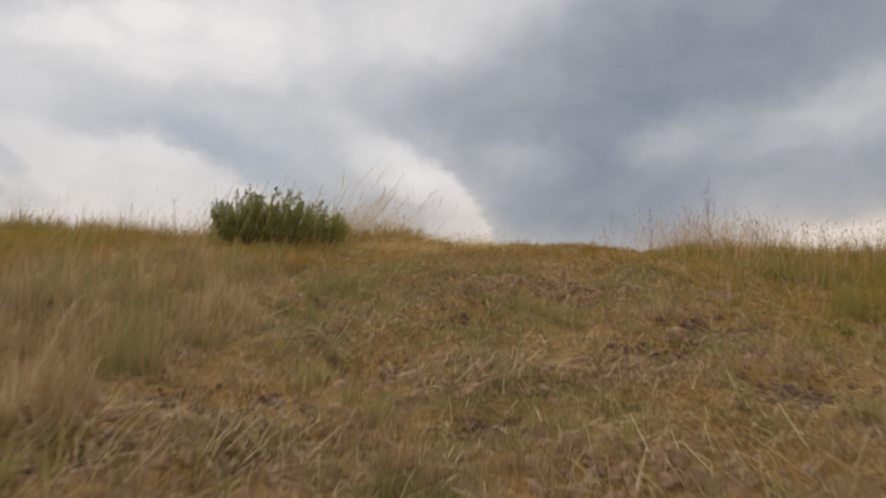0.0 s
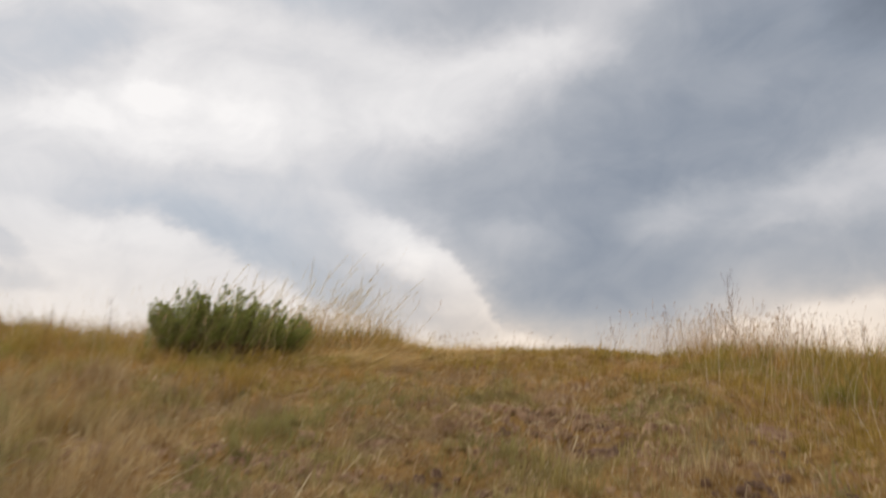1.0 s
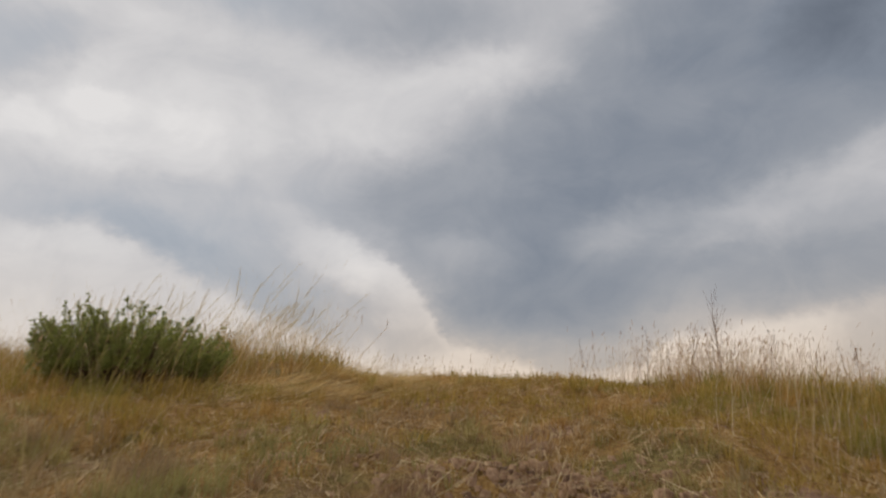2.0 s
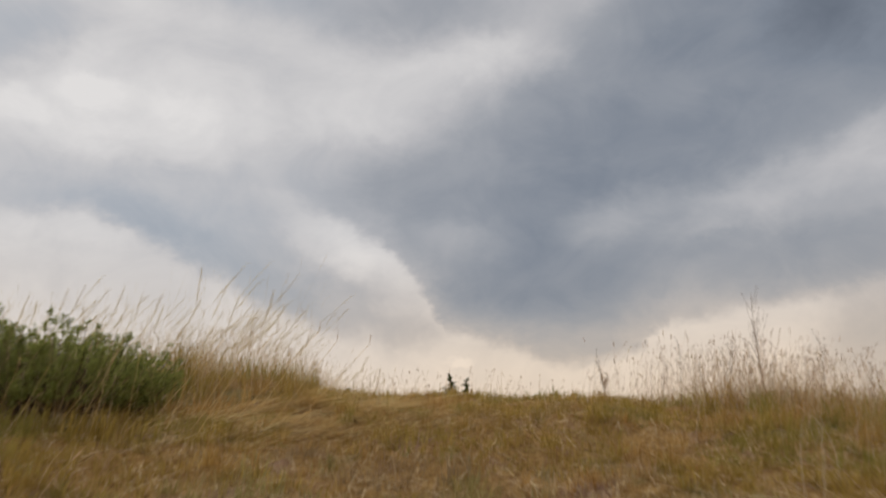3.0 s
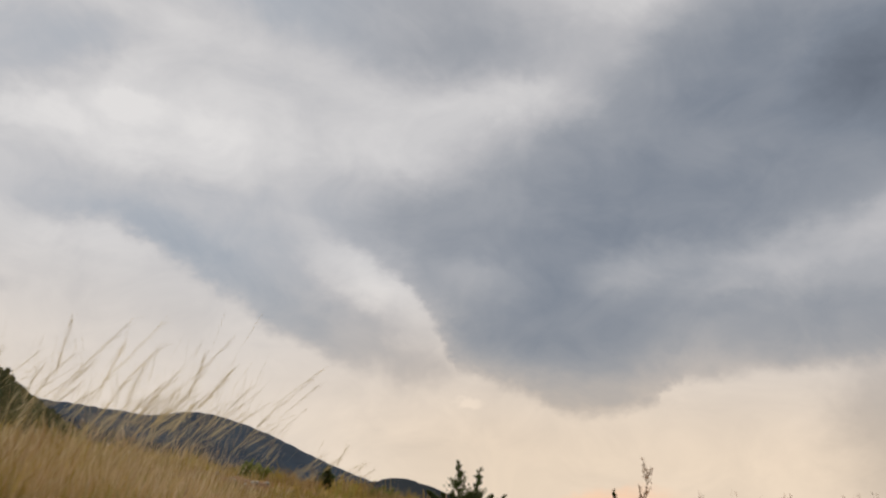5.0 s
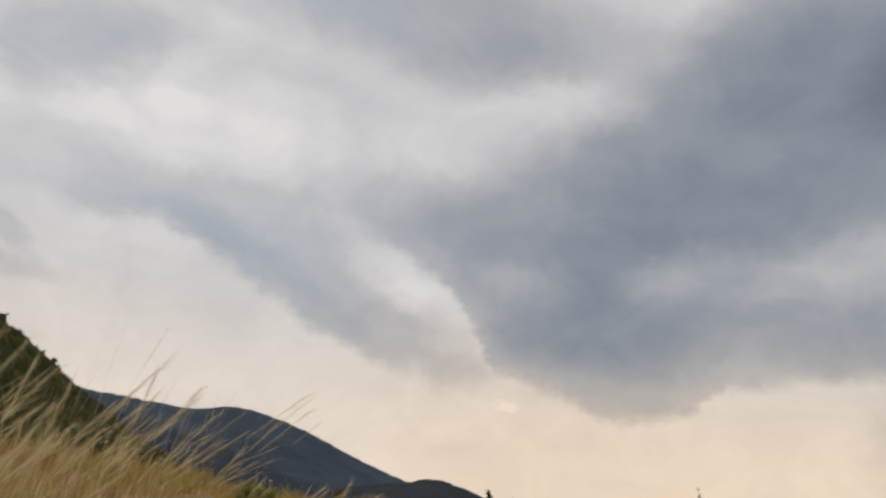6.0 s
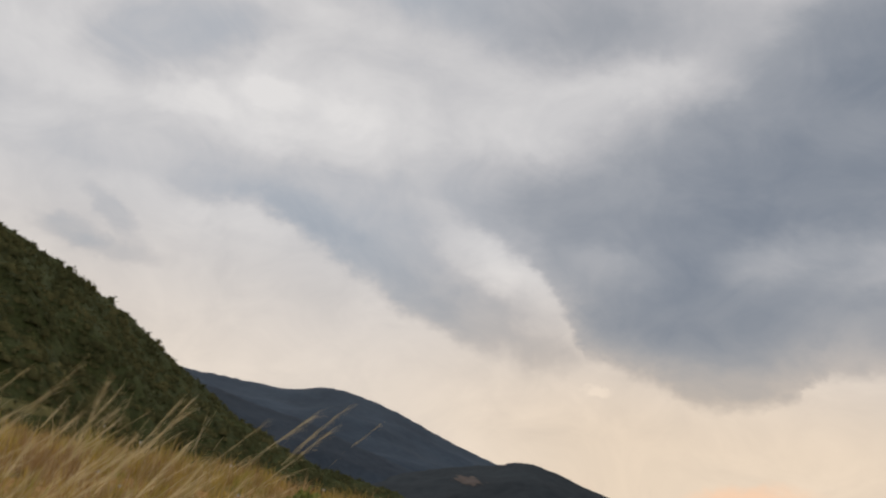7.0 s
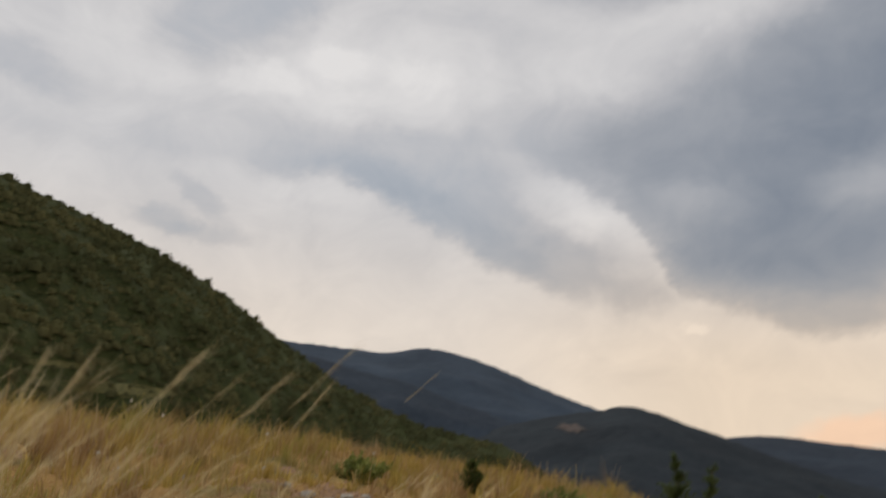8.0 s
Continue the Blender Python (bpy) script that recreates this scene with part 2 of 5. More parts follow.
def ground_material():
    m, nt, bsdf = material("dry_soil_and_thatch", 0.95)
    fine = noise_fac(nt, 38, 6, 0.65)
    thatch = ramp(nt, fine, [(0.3, (0.18, 0.095, 0.034)), (0.52, (0.38, 0.225, 0.078)), (0.72, (0.58, 0.375, 0.14))])
    soil = ramp(nt, noise_fac(nt, 22, 6, 0.7), [(0.3, (0.15, 0.085, 0.055)), (0.6, (0.42, 0.26, 0.165)), (0.8, (0.60, 0.42, 0.27))])
    green = ramp(nt, fine, [(0.3, (0.15, 0.11, 0.04)), (0.7, (0.33, 0.26, 0.10))])
    col = mix(nt, step(nt, noise_fac(nt, 1.1, 3), 0.5, 0.64), thatch, green)
    col = mix(nt, step(nt, noise_fac(nt, 1.7, 4, 0.6), 0.55, 0.66), col, soil)
    nt.links.new(col, bsdf.inputs["Base Color"])
    bump(nt, bsdf, noise_fac(nt, 55, 5, 0.7), 0.9, 0.02)
    return m


def forest_material(name, dark, mid, light, scale, clear=None, clear_range=(0.62, 0.7), relief=4.0):
    m, nt, bsdf = material(name, 0.95)
    bsdf.inputs["Specular IOR Level"].default_value = 0.05
    crowns = noise_fac(nt, scale, 5, 0.6)
    col = ramp(nt, crowns, [(0.32, dark), (0.52, mid), (0.72, light)])
    broad = noise_fac(nt, scale * 0.09, 4, 0.6)
    col = mix(nt, 0.7, col, ramp(nt, broad, [(0.3, (0.5, 0.5, 0.52)), (0.7, (1, 1, 1))]), "MULTIPLY")
    if clear:
        col = mix(nt, step(nt, noise_fac(nt, scale * 0.14, 5, 0.65), *clear_range), col, clear)
    nt.links.new(col, bsdf.inputs["Base Color"])
    bump(nt, bsdf, crowns, 1.0, relief)
    return m


def plain(name, a, b, scale=20, rough=0.85, bump_h=0.004):
    m, nt, bsdf = material(name, rough)
    f = noise_fac(nt, scale, 5, 0.65)
    nt.links.new(ramp(nt, f, [(0.3, a), (0.7, b)]), bsdf.inputs["Base Color"])
    bump(nt, bsdf, f, 0.7, bump_h)
    return m


M_GROUND = ground_material()
M_STRAW = leaf_material("dry_straw", [(0.0, (0.40, 0.22, 0.066)), (0.35, (0.57, 0.345, 0.108)), (0.7, (0.68, 0.445, 0.152)), (1.0, (0.78, 0.585, 0.255))], patch=(0.40, 0.31, 0.075), patch_scale=0.7, rust=(0.44, 0.26, 0.15), through_light=0.4)
M_RUSTY = leaf_material("rusty_dry_grass", [(0.0, (0.28, 0.17, 0.075)), (0.35, (0.42, 0.27, 0.12)), (0.7, (0.53, 0.37, 0.17)), (1.0, (0.66, 0.52, 0.28))], patch=(0.40, 0.33, 0.11), patch_scale=0.5, rust=(0.36, 0.22, 0.14), through_light=0.35)
M_WEATHERED = leaf_material("weathered_grass", [(0.0, (0.37, 0.25, 0.13)), (0.35, (0.57, 0.41, 0.20)), (0.7, (0.71, 0.545, 0.285)), (1.0, (0.82, 0.69, 0.44))], patch=(0.36, 0.335, 0.155), patch_scale=0.8, rust=(0.44, 0.27, 0.185), rust_share=0.5, through_light=0.3)
M_WEATHERED_OLIVE = leaf_material("weathered_olive_grass", [(0.0, (0.32, 0.255, 0.095)), (0.5, (0.49, 0.40, 0.155)), (1.0, (0.64, 0.545, 0.25))], patch=(0.35, 0.35, 0.14), patch_scale=1.0, through_light=0.3)
M_OLIVE = leaf_material("half_dry_grass", [(0.0, (0.31, 0.21, 0.050)), (0.5, (0.495, 0.35, 0.086)), (1.0, (0.66, 0.485, 0.15))], patch=(0.31, 0.315, 0.085), patch_scale=1.2, through_light=0.4)
M_LITTER = leaf_material("bleached_litter", [(0.0, (0.30, 0.18, 0.09)), (0.5, (0.56, 0.39, 0.20)), (1.0, (0.72, 0.57, 0.33))], through_light=0.15)
M_BLEACHED = leaf_material("bleached_straw", [(0.0, (0.46, 0.32, 0.155)), (0.5, (0.60, 0.45, 0.245)), (1.0, (0.72, 0.60, 0.37))], through_light=0.2)
M_STALK = leaf_material("pale_stalk", [(0.0, (0.57, 0.40, 0.23)), (0.5, (0.73, 0.55, 0.33)), (1.0, (0.84, 0.70, 0.48))], through_light=0.6)
M_PALE = leaf_material("pale_pinkish_straw", [(0.0, (0.58, 0.44, 0.29)), (0.5, (0.74, 0.60, 0.42)), (1.0, (0.86, 0.76, 0.58))], through_light=0.55)
M_LAID = leaf_material("golden_laid_grass", [(0.0, (0.40, 0.24, 0.09)), (0.4, (0.84, 0.60, 0.26)), (1.0, (0.93, 0.80, 0.46))], through_light=0.4)
M_FEATHER = leaf_material("feather_grass_stem", [(0.0, (0.60, 0.47, 0.24)), (0.5, (0.74, 0.61, 0.35)), (1.0, (0.85, 0.74, 0.50))], through_light=0.65)
M_HEAD = leaf_material("seed_head", [(0.0, (0.38, 0.235, 0.15)), (0.5, (0.58, 0.395, 0.26)), (1.0, (0.74, 0.55, 0.385))], through_light=0.55)
M_SOIL = plain("reddish_soil", (0.21, 0.125, 0.078), (0.52, 0.345, 0.212), 30, 0.95, 0.006)
M_DARK_SOIL = plain("dark_soil_crumbs", (0.10, 0.057, 0.038), (0.28, 0.175, 0.115), 26, 0.9, 0.006)
M_TURF = leaf_material("matted_dead_grass", [(0.0, (0.22, 0.12, 0.07)), (0.5, (0.47, 0.29, 0.165)), (1.0, (0.68, 0.50, 0.30))], through_light=0.15, rough=0.95, grain=20.0)
M_DEAD = plain("dead_brown_stem", (0.14, 0.085, 0.055), (0.33, 0.215, 0.14), 60)
M_TWIG = plain("weathered_grey_twig", (0.15, 0.13, 0.115), (0.30, 0.27, 0.24), 60)
M_JUNIPER = leaf_material("juniper_needles", [(0.0, (0.19, 0.22, 0.065)), (0.5, (0.35, 0.385, 0.115)), (1.0, (0.55, 0.57, 0.20))], through_light=0.6, rough=0.7, grain=9.0)
M_JUNIPER_DARK = leaf_material("dark_juniper_needles", [(0.0, (0.05, 0.07, 0.02)), (0.5, (0.095, 0.13, 0.036)), (1.0, (0.16, 0.20, 0.058))], through_light=0.35, rough=0.6)
M_BARK = plain("juniper_bark", (0.07, 0.045, 0.03), (0.20, 0.14, 0.10), 45)
M_HERB = leaf_material("green_herb", [(0.0, (0.13, 0.16, 0.04)), (0.5, (0.23, 0.26, 0.07)), (1.0, (0.35, 0.37, 0.12))], through_light=0.3)
M_STONE = plain("weathered_limestone", (0.24, 0.21, 0.17), (0.44, 0.40, 0.34), 14, 0.9, 0.01)
M_FLOWER = leaf_material("pale_flower_head", [(0.0, (0.6, 0.55, 0.45)), (1.0, (0.8, 0.78, 0.7))], through_light=0.3)
M_SCRUB_GROUND = forest_material("scrub_hillside", (0.036, 0.045, 0.015), (0.050, 0.060, 0.020), (0.066, 0.075, 0.026), 0.5, (0.085, 0.085, 0.036), relief=0.8)
M_SCRUB = leaf_material("scrub_leaves", [(0.0, (0.076, 0.080, 0.037)), (0.5, (0.082, 0.086, 0.040)), (1.0, (0.089, 0.093, 0.043))], patch=(0.158, 0.148, 0.066), patch_scale=0.032, patch_range=(0.44, 0.62), through_light=0.15, grain=0.22)
M_SCRUB.node_tree.nodes["Principled BSDF"].inputs["Specular IOR Level"].default_value = 0.0
# distance haze is painted into these wood colours: bluer and paler farther off
M_FOREST = forest_material("hazed_wooded_ridge", (0.020, 0.027, 0.034), (0.026, 0.034, 0.042), (0.034, 0.042, 0.050), 0.08, (0.16, 0.12, 0.09), (0.80, 0.83), relief=1.5)
M_SPUR = forest_material("hazed_wooded_spur", (0.024, 0.035, 0.052), (0.030, 0.043, 0.062), (0.038, 0.053, 0.073), 0.08, relief=1.5)
M_HAZE_BLUE = forest_material("far_hazed_woods", (0.038, 0.055, 0.081), (0.045, 0.064, 0.091), (0.054, 0.075, 0.102), 0.05, relief=1.0)
M_RIGHT = forest_material("distant_hazed_ridge", (0.030, 0.041, 0.058), (0.037, 0.049, 0.067), (0.046, 0.059, 0.077), 0.05, (0.085, 0.07, 0.07), (0.72, 0.76), relief=1.0)
M_CLEARING = plain("bare_tan_earth", (0.050, 0.042, 0.040), (0.100, 0.076, 0.066), 0.12, 0.95, 0.5)
M_GLADE = plain("dry_hill_pasture", (0.070, 0.068, 0.023), (0.130, 0.118, 0.042), 0.35, 0.95, 0.1)

# ---- mesh helpers ----
rng = np.random.default_rng(7)


def mesh_of(name, verts, quads=None, tris=None, mat=None, smooth=False):
    verts = np.asarray(verts, dtype=np.float32).reshape(-1, 3)
    q = np.zeros((0, 4), int) if quads is None else np.asarray(quads, int).reshape(-1, 4)
    t = np.zeros((0, 3), int) if tris is None else np.asarray(tris, int).reshape(-1, 3)
    me = bpy.data.meshes.new(name)
    me.vertices.add(len(verts))
    me.vertices.foreach_set("co", verts.ravel())
    loops = np.concatenate([q.ravel(), t.ravel()]).astype(np.int32)
    me.loops.add(len(loops))
    me.loops.foreach_set("vertex_index", loops)
    me.polygons.add(len(q) + len(t))
    starts = np.concatenate([np.arange(len(q)) * 4, len(q) * 4 + np.arange(len(t)) * 3]).astype(np.int32)
    me.polygons.foreach_set("loop_start", starts)
    me.update(calc_edges=True)
    me.validate()
    if smooth:
        me.polygons.foreach_set("use_smooth", np.ones(len(me.polygons), dtype=bool))
    if mat:
        me.materials.append(mat)
    return me


def part(name, me, parent, label=""):
    ob = new(name, me)
    ob.parent = parent
    return tagged(ob, label)


def smoothstep(a, b, v):
    s = np.clip((v - a) / (b - a), 0, 1)
    return s * s * (3 - 2 * s)


def wave_noise(x, y, size, seed):
    """Cheap smooth noise from -1 to 1: a sum of turned sine waves."""
    r = np.random.default_rng(seed)
    out = np.zeros_like(np.asarray(x, dtype=float))
    for k in range(7):
        a, p, f = r.uniform(0, 6.283), r.uniform(0, 6.283), r.uniform(0.6, 1.7) * 6.283 / size
        out = out + np.sin((x * math.cos(a) + y * math.sin(a)) * f + p + 1.3 * np.sin((x * math.sin(a) - y * math.cos(a)) * f * 0.6 + p))
    return out / 4.0


# ---- the ground: a slope that rounds off to a grassy shoulder and then falls to the valley ----
SLOPE_Y = np.array([-60, -6, 0, 4, 7.4, 8.5, 9.5, 10.5, 12, 14, 17, 20, 22.5, 27, 34, 60, 160, 400.0])
SLOPE_Z = np.array([-22, -2.3, 0, 1.55, 2.80, 3.12, 3.36, 3.51, 3.62, 3.69, 3.75, 3.78, 3.62, 2.2, -2, -16, -55, -70.0])
fine_y = np.arange(-60, 400, 0.1)
fine_z = np.interp(fine_y, SLOPE_Y, SLOPE_Z)
kern = np.exp(-0.5 * (np.arange(-30, 31) / 8.0) ** 2)
fine_z = np.convolve(np.pad(fine_z, 30, mode="edge"), kern / kern.sum(), mode="valid")


WORN = ((0.90, 6.38, 0.62, 0.46, 1.0), (0.50, 4.27, 0.60, 0.34, 0.8), (-0.72, 5.59, 0.45, 0.30, 0.8), (-1.86, 5.69, 0.40, 0.26, 0.7),
        (-1.05, 3.45, 0.80, 0.50, 0.8), (0.80, 3.20, 0.50, 0.30, 0.7), (1.75, 4.9, 0.5, 0.6, 0.5))
HOLLOWS = ((-0.41, 4.42, 0.16, 0.09), (0.25, 3.72, 0.15, 0.08), (-1.01, 3.85, 0.24, 0.12), (1.26, 4.67, 0.20, 0.09), (1.92, 4.21, 0.26, 0.11), (0.25, 5.47, 0.19, 0.09),
           (0.59, 6.30, 0.13, 0.09), (1.08, 6.02, 0.17, 0.09), (0.84, 6.62, 0.13, 0.08), (2.03, 5.74, 0.22, 0.11), (1.69, 5.18, 0.20, 0.09), (-1.45, 3.30, 0.22, 0.10), (1.25, 6.35, 0.12, 0.07))


def bare_soil(x, y):
    """How far the turf is worn off: 1 on the trodden patches."""
    return np.clip(sum(k * np.exp(-((x - cx) / rx) ** 2 - ((y - cy) / ry) ** 2) for cx, cy, rx, ry, k in WORN), 0, 1)


def hollow(x, y):
    """Depth of the small washed-out pits under the turf's edge."""
    return sum(d * np.exp(-(np.abs((x - cx) / (r * 1.25)) ** 3) - np.abs((y - cy) / (r * 0.75)) ** 3) for cx, cy, r, d in HOLLOWS)


def ground_z(x, y, rough=True):
    x, y = np.asarray(x, float), np.asarray(y, float)
    z = np.interp(y, fine_y, fine_z)
    left = np.clip(1.5 - x, 0, 11)
    z = z + smoothstep(9.5, 17, y) * (0.056 * left + 0.13 * (1 - np.exp(-left))) * (1 - smoothstep(21, 30, y))
    z = z + 0.13 * np.exp(-((x + 1.0) / 0.8) ** 2 - ((y - 10.5) / 0.9) ** 2)
    z = z + 0.06 * np.exp(-((x + 0.45) / 0.55) ** 2 - ((y - 10.2) / 0.75) ** 2)
    z = z + 0.29 * np.exp(-((x + 6.1) / 1.1) ** 2 - ((y - 12.2) / 1.3) ** 2)
    z = z + 0.15 * smoothstep(-6, -3, x) * smoothstep(4.0, 2.0, x) * smoothstep(14.5, 18, y) * (1 - smoothstep(21, 28, y))
    z = z - np.clip(x - 2.0, 0, 30) * 0.06 - 0.35 * np.clip(np.abs(x) - 14, 0, 80)
    near = 1 - smoothstep(24, 60, np.hypot(x, y - 10))
    if rough:
        z = z + near * (0.045 * wave_noise(x, y, 2.2, 1) + 0.028 * wave_noise(x, y, 0.7, 2) + 0.018 * wave_noise(x, y, 0.28, 3) + bare_soil(x, y) * 0.09 * np.abs(wave_noise(x, y, 0.30, 5)) - hollow(x, y))
    far = np.hypot(x, y - 10)
    floor = -62 + 3 * wave_noise(x, y, 180, 4)
    return np.maximum(z, floor) if far.ndim == 0 else np.where(z < floor, floor, z)


def graded(lo, hi, step_size, reach):
    inner = np.arange(lo, hi + 1e-6, step_size)
    out, d, gap = [], 0.0, step_size
    while d < reach:
        gap *= 1.22
        d += gap
        out.append(d)
    out = np.array(out)
    return np.concatenate([lo - out[::-1], inner, hi + out])


def grid_mesh(name, X, Y, Z, mat):
    ny, nx = X.shape
    i = np.arange(nx * ny).reshape(ny, nx)
    quads = np.stack([i[:-1, :-1], i[:-1, 1:], i[1:, 1:], i[1:, :-1]], -1)
    return mesh_of(name, np.stack([X, Y, Z], -1), quads, mat=mat, smooth=True)


gx, gy = np.meshgrid(graded(-8.5, 8.0, 0.070, 4500), graded(2.0, 20.5, 0.060, 4500))
ground = new("ground", grid_mesh("ground", gx, gy, ground_z(gx, gy), M_GROUND))
tagged(ground, "dry grassy hillside of brown soil and thatch", "ground", kind="structure")


# ---- hills and mountains round the valley ----
def ridge(name, label, bearings, rises, dist, foot, mat, seed, rough=(0.0, 0.0), back=1.5, steps=34, spur=0.0, fine=260, bend=1.0):
    """A ridge round the valley: its crest rises by so many degrees over the shoulder at each bearing; the slope runs from foot to crest and down behind."""
    az = np.linspace(bearings[0], bearings[-1], fine)
    order = np.argsort(bearings)
    knots = np.array(bearings, float)[order]
    el = np.interp(az, knots, np.array(rises, float)[order])
    k = np.exp(-0.5 * (np.arange(-12, 13) / (4.0 * fine / 400)) ** 2)
    el = np.convolve(np.pad(el, 12, mode="edge"), k / k.sum(), mode="valid")
    d = np.interp(az, knots, np.array(dist, float)[order]) if np.ndim(dist) else np.full(fine, float(dist))
    s = np.concatenate([np.linspace(0, 1, steps), 1 + np.linspace(0.03, back - 1, 14)])
    A, S = np.meshgrid(az, s)
    D, E = np.meshgrid(d, s)[0], np.meshgrid(el, s)[0]
    R = foot * D + (D - foot * D) * S
    top = 4.7 + np.tan(np.radians(E)) * D
    low = -64.0
    up = np.where(S <= 1, np.clip(S, 0, 1) ** bend, 1 - 0.6 * (S - 1) / (back - 1) - 0.1 * np.clip((S - 1) / (back - 1), 0, 1) ** 2)
    Z = low + (top - low) * up
    X, Y = 0.8 - np.sin(np.radians(A)) * R, 10 + np.cos(np.radians(A)) * R
    size = D.mean()
    inside = np.sin(np.clip(S, 0, 1) * math.pi)
    Z = Z + inside * spur * (wave_noise(X, Y, size * 0.22, seed) + 0.5 * wave_noise(X, Y, size * 0.09, seed + 1))
    Z = Z + rough[0] * wave_noise(X, Y, rough[1], seed + 2) + 0.5 * rough[0] * wave_noise(X, Y, rough[1] * 0.4, seed + 3)
    ob = new(name, grid_mesh(name, X, Y, Z, mat))
    return tagged(ob, label, "hill", kind="structure"), (A, R, Z, X, Y)


# the ridges' blue is air haze put into their base colour
ridge("mountain_far", "far wooded mountain with blue haze painted into its colour", [60, 45, 30, 24, 20, 18, 16.3, 15.3, 14.3, 12.5, 10, 8, 6, 3.8, 1.7, -2, -8, -20],
      [5.5, 5.8, 6.0, 6.0, 5.88, 5.80, 5.68, 6.0, 6.36, 6.22, 5.65, 5.0, 4.18, 3.45, 2.85, 1.6, 0.5, -0.5], 2600, 0.45, M_HAZE_BLUE, 11, (1.6, 60), spur=14)
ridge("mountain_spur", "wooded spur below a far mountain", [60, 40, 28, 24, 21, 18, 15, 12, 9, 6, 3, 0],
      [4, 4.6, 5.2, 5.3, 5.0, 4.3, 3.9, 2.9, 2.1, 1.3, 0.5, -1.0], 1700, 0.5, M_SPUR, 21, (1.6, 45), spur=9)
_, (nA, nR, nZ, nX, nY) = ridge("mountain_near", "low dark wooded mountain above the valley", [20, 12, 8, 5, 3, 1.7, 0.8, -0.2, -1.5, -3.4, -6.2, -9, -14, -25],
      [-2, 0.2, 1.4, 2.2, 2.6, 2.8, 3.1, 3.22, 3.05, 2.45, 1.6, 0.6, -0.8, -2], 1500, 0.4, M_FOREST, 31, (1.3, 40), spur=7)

def glade(name, label, grid, rows, az, el, half_az, half_el, mat, lift, ragged, seed):
    """An open patch lying on a ridge, round a bearing and a rise in degrees over the shoulder, with a ragged edge."""
    A, R, Z, X, Y = (g[:rows] for g in grid)
    az_s, el_s = np.linspace(az - half_az * 1.7, az + half_az * 1.7, 60), np.linspace(el - half_el * 1.7, el + half_el * 1.7, 40)
    step_az = A[0, 1] - A[0, 0]
    P = np.zeros((40, 60, 3))
    for j, a in enumerate(az_s):
        c = (a - A[0, 0]) / step_az
        i, f = int(c), c - int(c)
        col = [g[:, i] * (1 - f) + g[:, i + 1] * f for g in (R, X, Y, Z)]
        rise = np.maximum.accumulate(np.degrees(np.arctan2(col[3] - 4.7, col[0])))
        for k in range(3):
            P[:, j, k] = np.interp(el_s, rise, col[k + 1])
    P[..., 2] += lift
    GA, GE = np.meshgrid(az_s, el_s)
    wob = wave_noise(GA / half_az * 10, GE / half_el * 10, ragged, seed) + 0.6 * wave_noise(GA / half_az * 10, GE / half_el * 10, ragged * 0.4, seed + 1)
    inside = ((GA - az) / half_az) ** 2 + ((GE - el) / half_el) ** 2 + 0.6 * wob < 0.9
    i = np.arange(P.shape[0] * P.shape[1]).reshape(P.shape[:2])
    q = np.stack([i[:-1, :-1], i[:-1, 1:], i[1:, 1:], i[1:, :-1]], -1)[inside[:-1, :-1] & inside[1:, 1:]]
    ob = new(name, mesh_of(name, P, q, mat=mat))
    return tagged(ob, label, "clearing", kind="structure")


glade("clearing", "bare tan clearing on a wooded mountainside", (nA, nR, nZ, nX, nY), 34, 3.55, 1.52, 1.15, 0.30, M_CLEARING, 0.8, 11, 35)
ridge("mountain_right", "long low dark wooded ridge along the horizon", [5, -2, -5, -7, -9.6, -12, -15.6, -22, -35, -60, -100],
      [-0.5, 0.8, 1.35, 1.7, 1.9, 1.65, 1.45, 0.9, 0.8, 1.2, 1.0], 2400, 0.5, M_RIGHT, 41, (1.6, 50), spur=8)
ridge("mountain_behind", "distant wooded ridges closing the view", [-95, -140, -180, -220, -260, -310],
      [1.0, 1.5, 1.0, 1.5, 3.0, 5.6], 3200, 0.6, M_HAZE_BLUE, 51, (5.0, 60), spur=20)
_, (hA, hR, hZ, hX, hY) = ridge("hill_left", "steep dark hillside overgrown with green scrub", [110, 80, 60, 50, 43, 39.4, 35.7, 31.9, 27.9, 23.8, 20, 16, 12.5, 8.7, 6.8, 5.2, 3],
      [12, 15, 15.9, 15.4, 14.35, 13.25, 12.05, 10.6, 8.6, 5.9, 3.5, 1.65, 0.65, 0.25, -0.35, -1.8, -3.5],
      [300, 300, 310, 330, 350, 360, 380, 400, 430, 470, 500, 520, 530, 540, 550, 560, 580], 0.18, M_SCRUB_GROUND, 61, (1.0, 18), spur=5, fine=460, steps=80, bend=0.9)

GLADES = [(34.0, 1.75, 4.6, 0.42), (31.0, 4.7, 0.8, 0.16), (37.5, 3.0, 2.0, 0.22), (27.5, 3.6, 0.8, 0.12)]
for k, (ga, ge, gw, gh) in enumerate(GLADES):
    glade("clearing", "dry olive pasture between the hillside scrub", (hA, hR, hZ, hX, hY), 80, ga, ge, gw, gh, M_GLADE, 0.15, 9, 75 + 3 * k)

# ---- scrub on the steep hillside ----


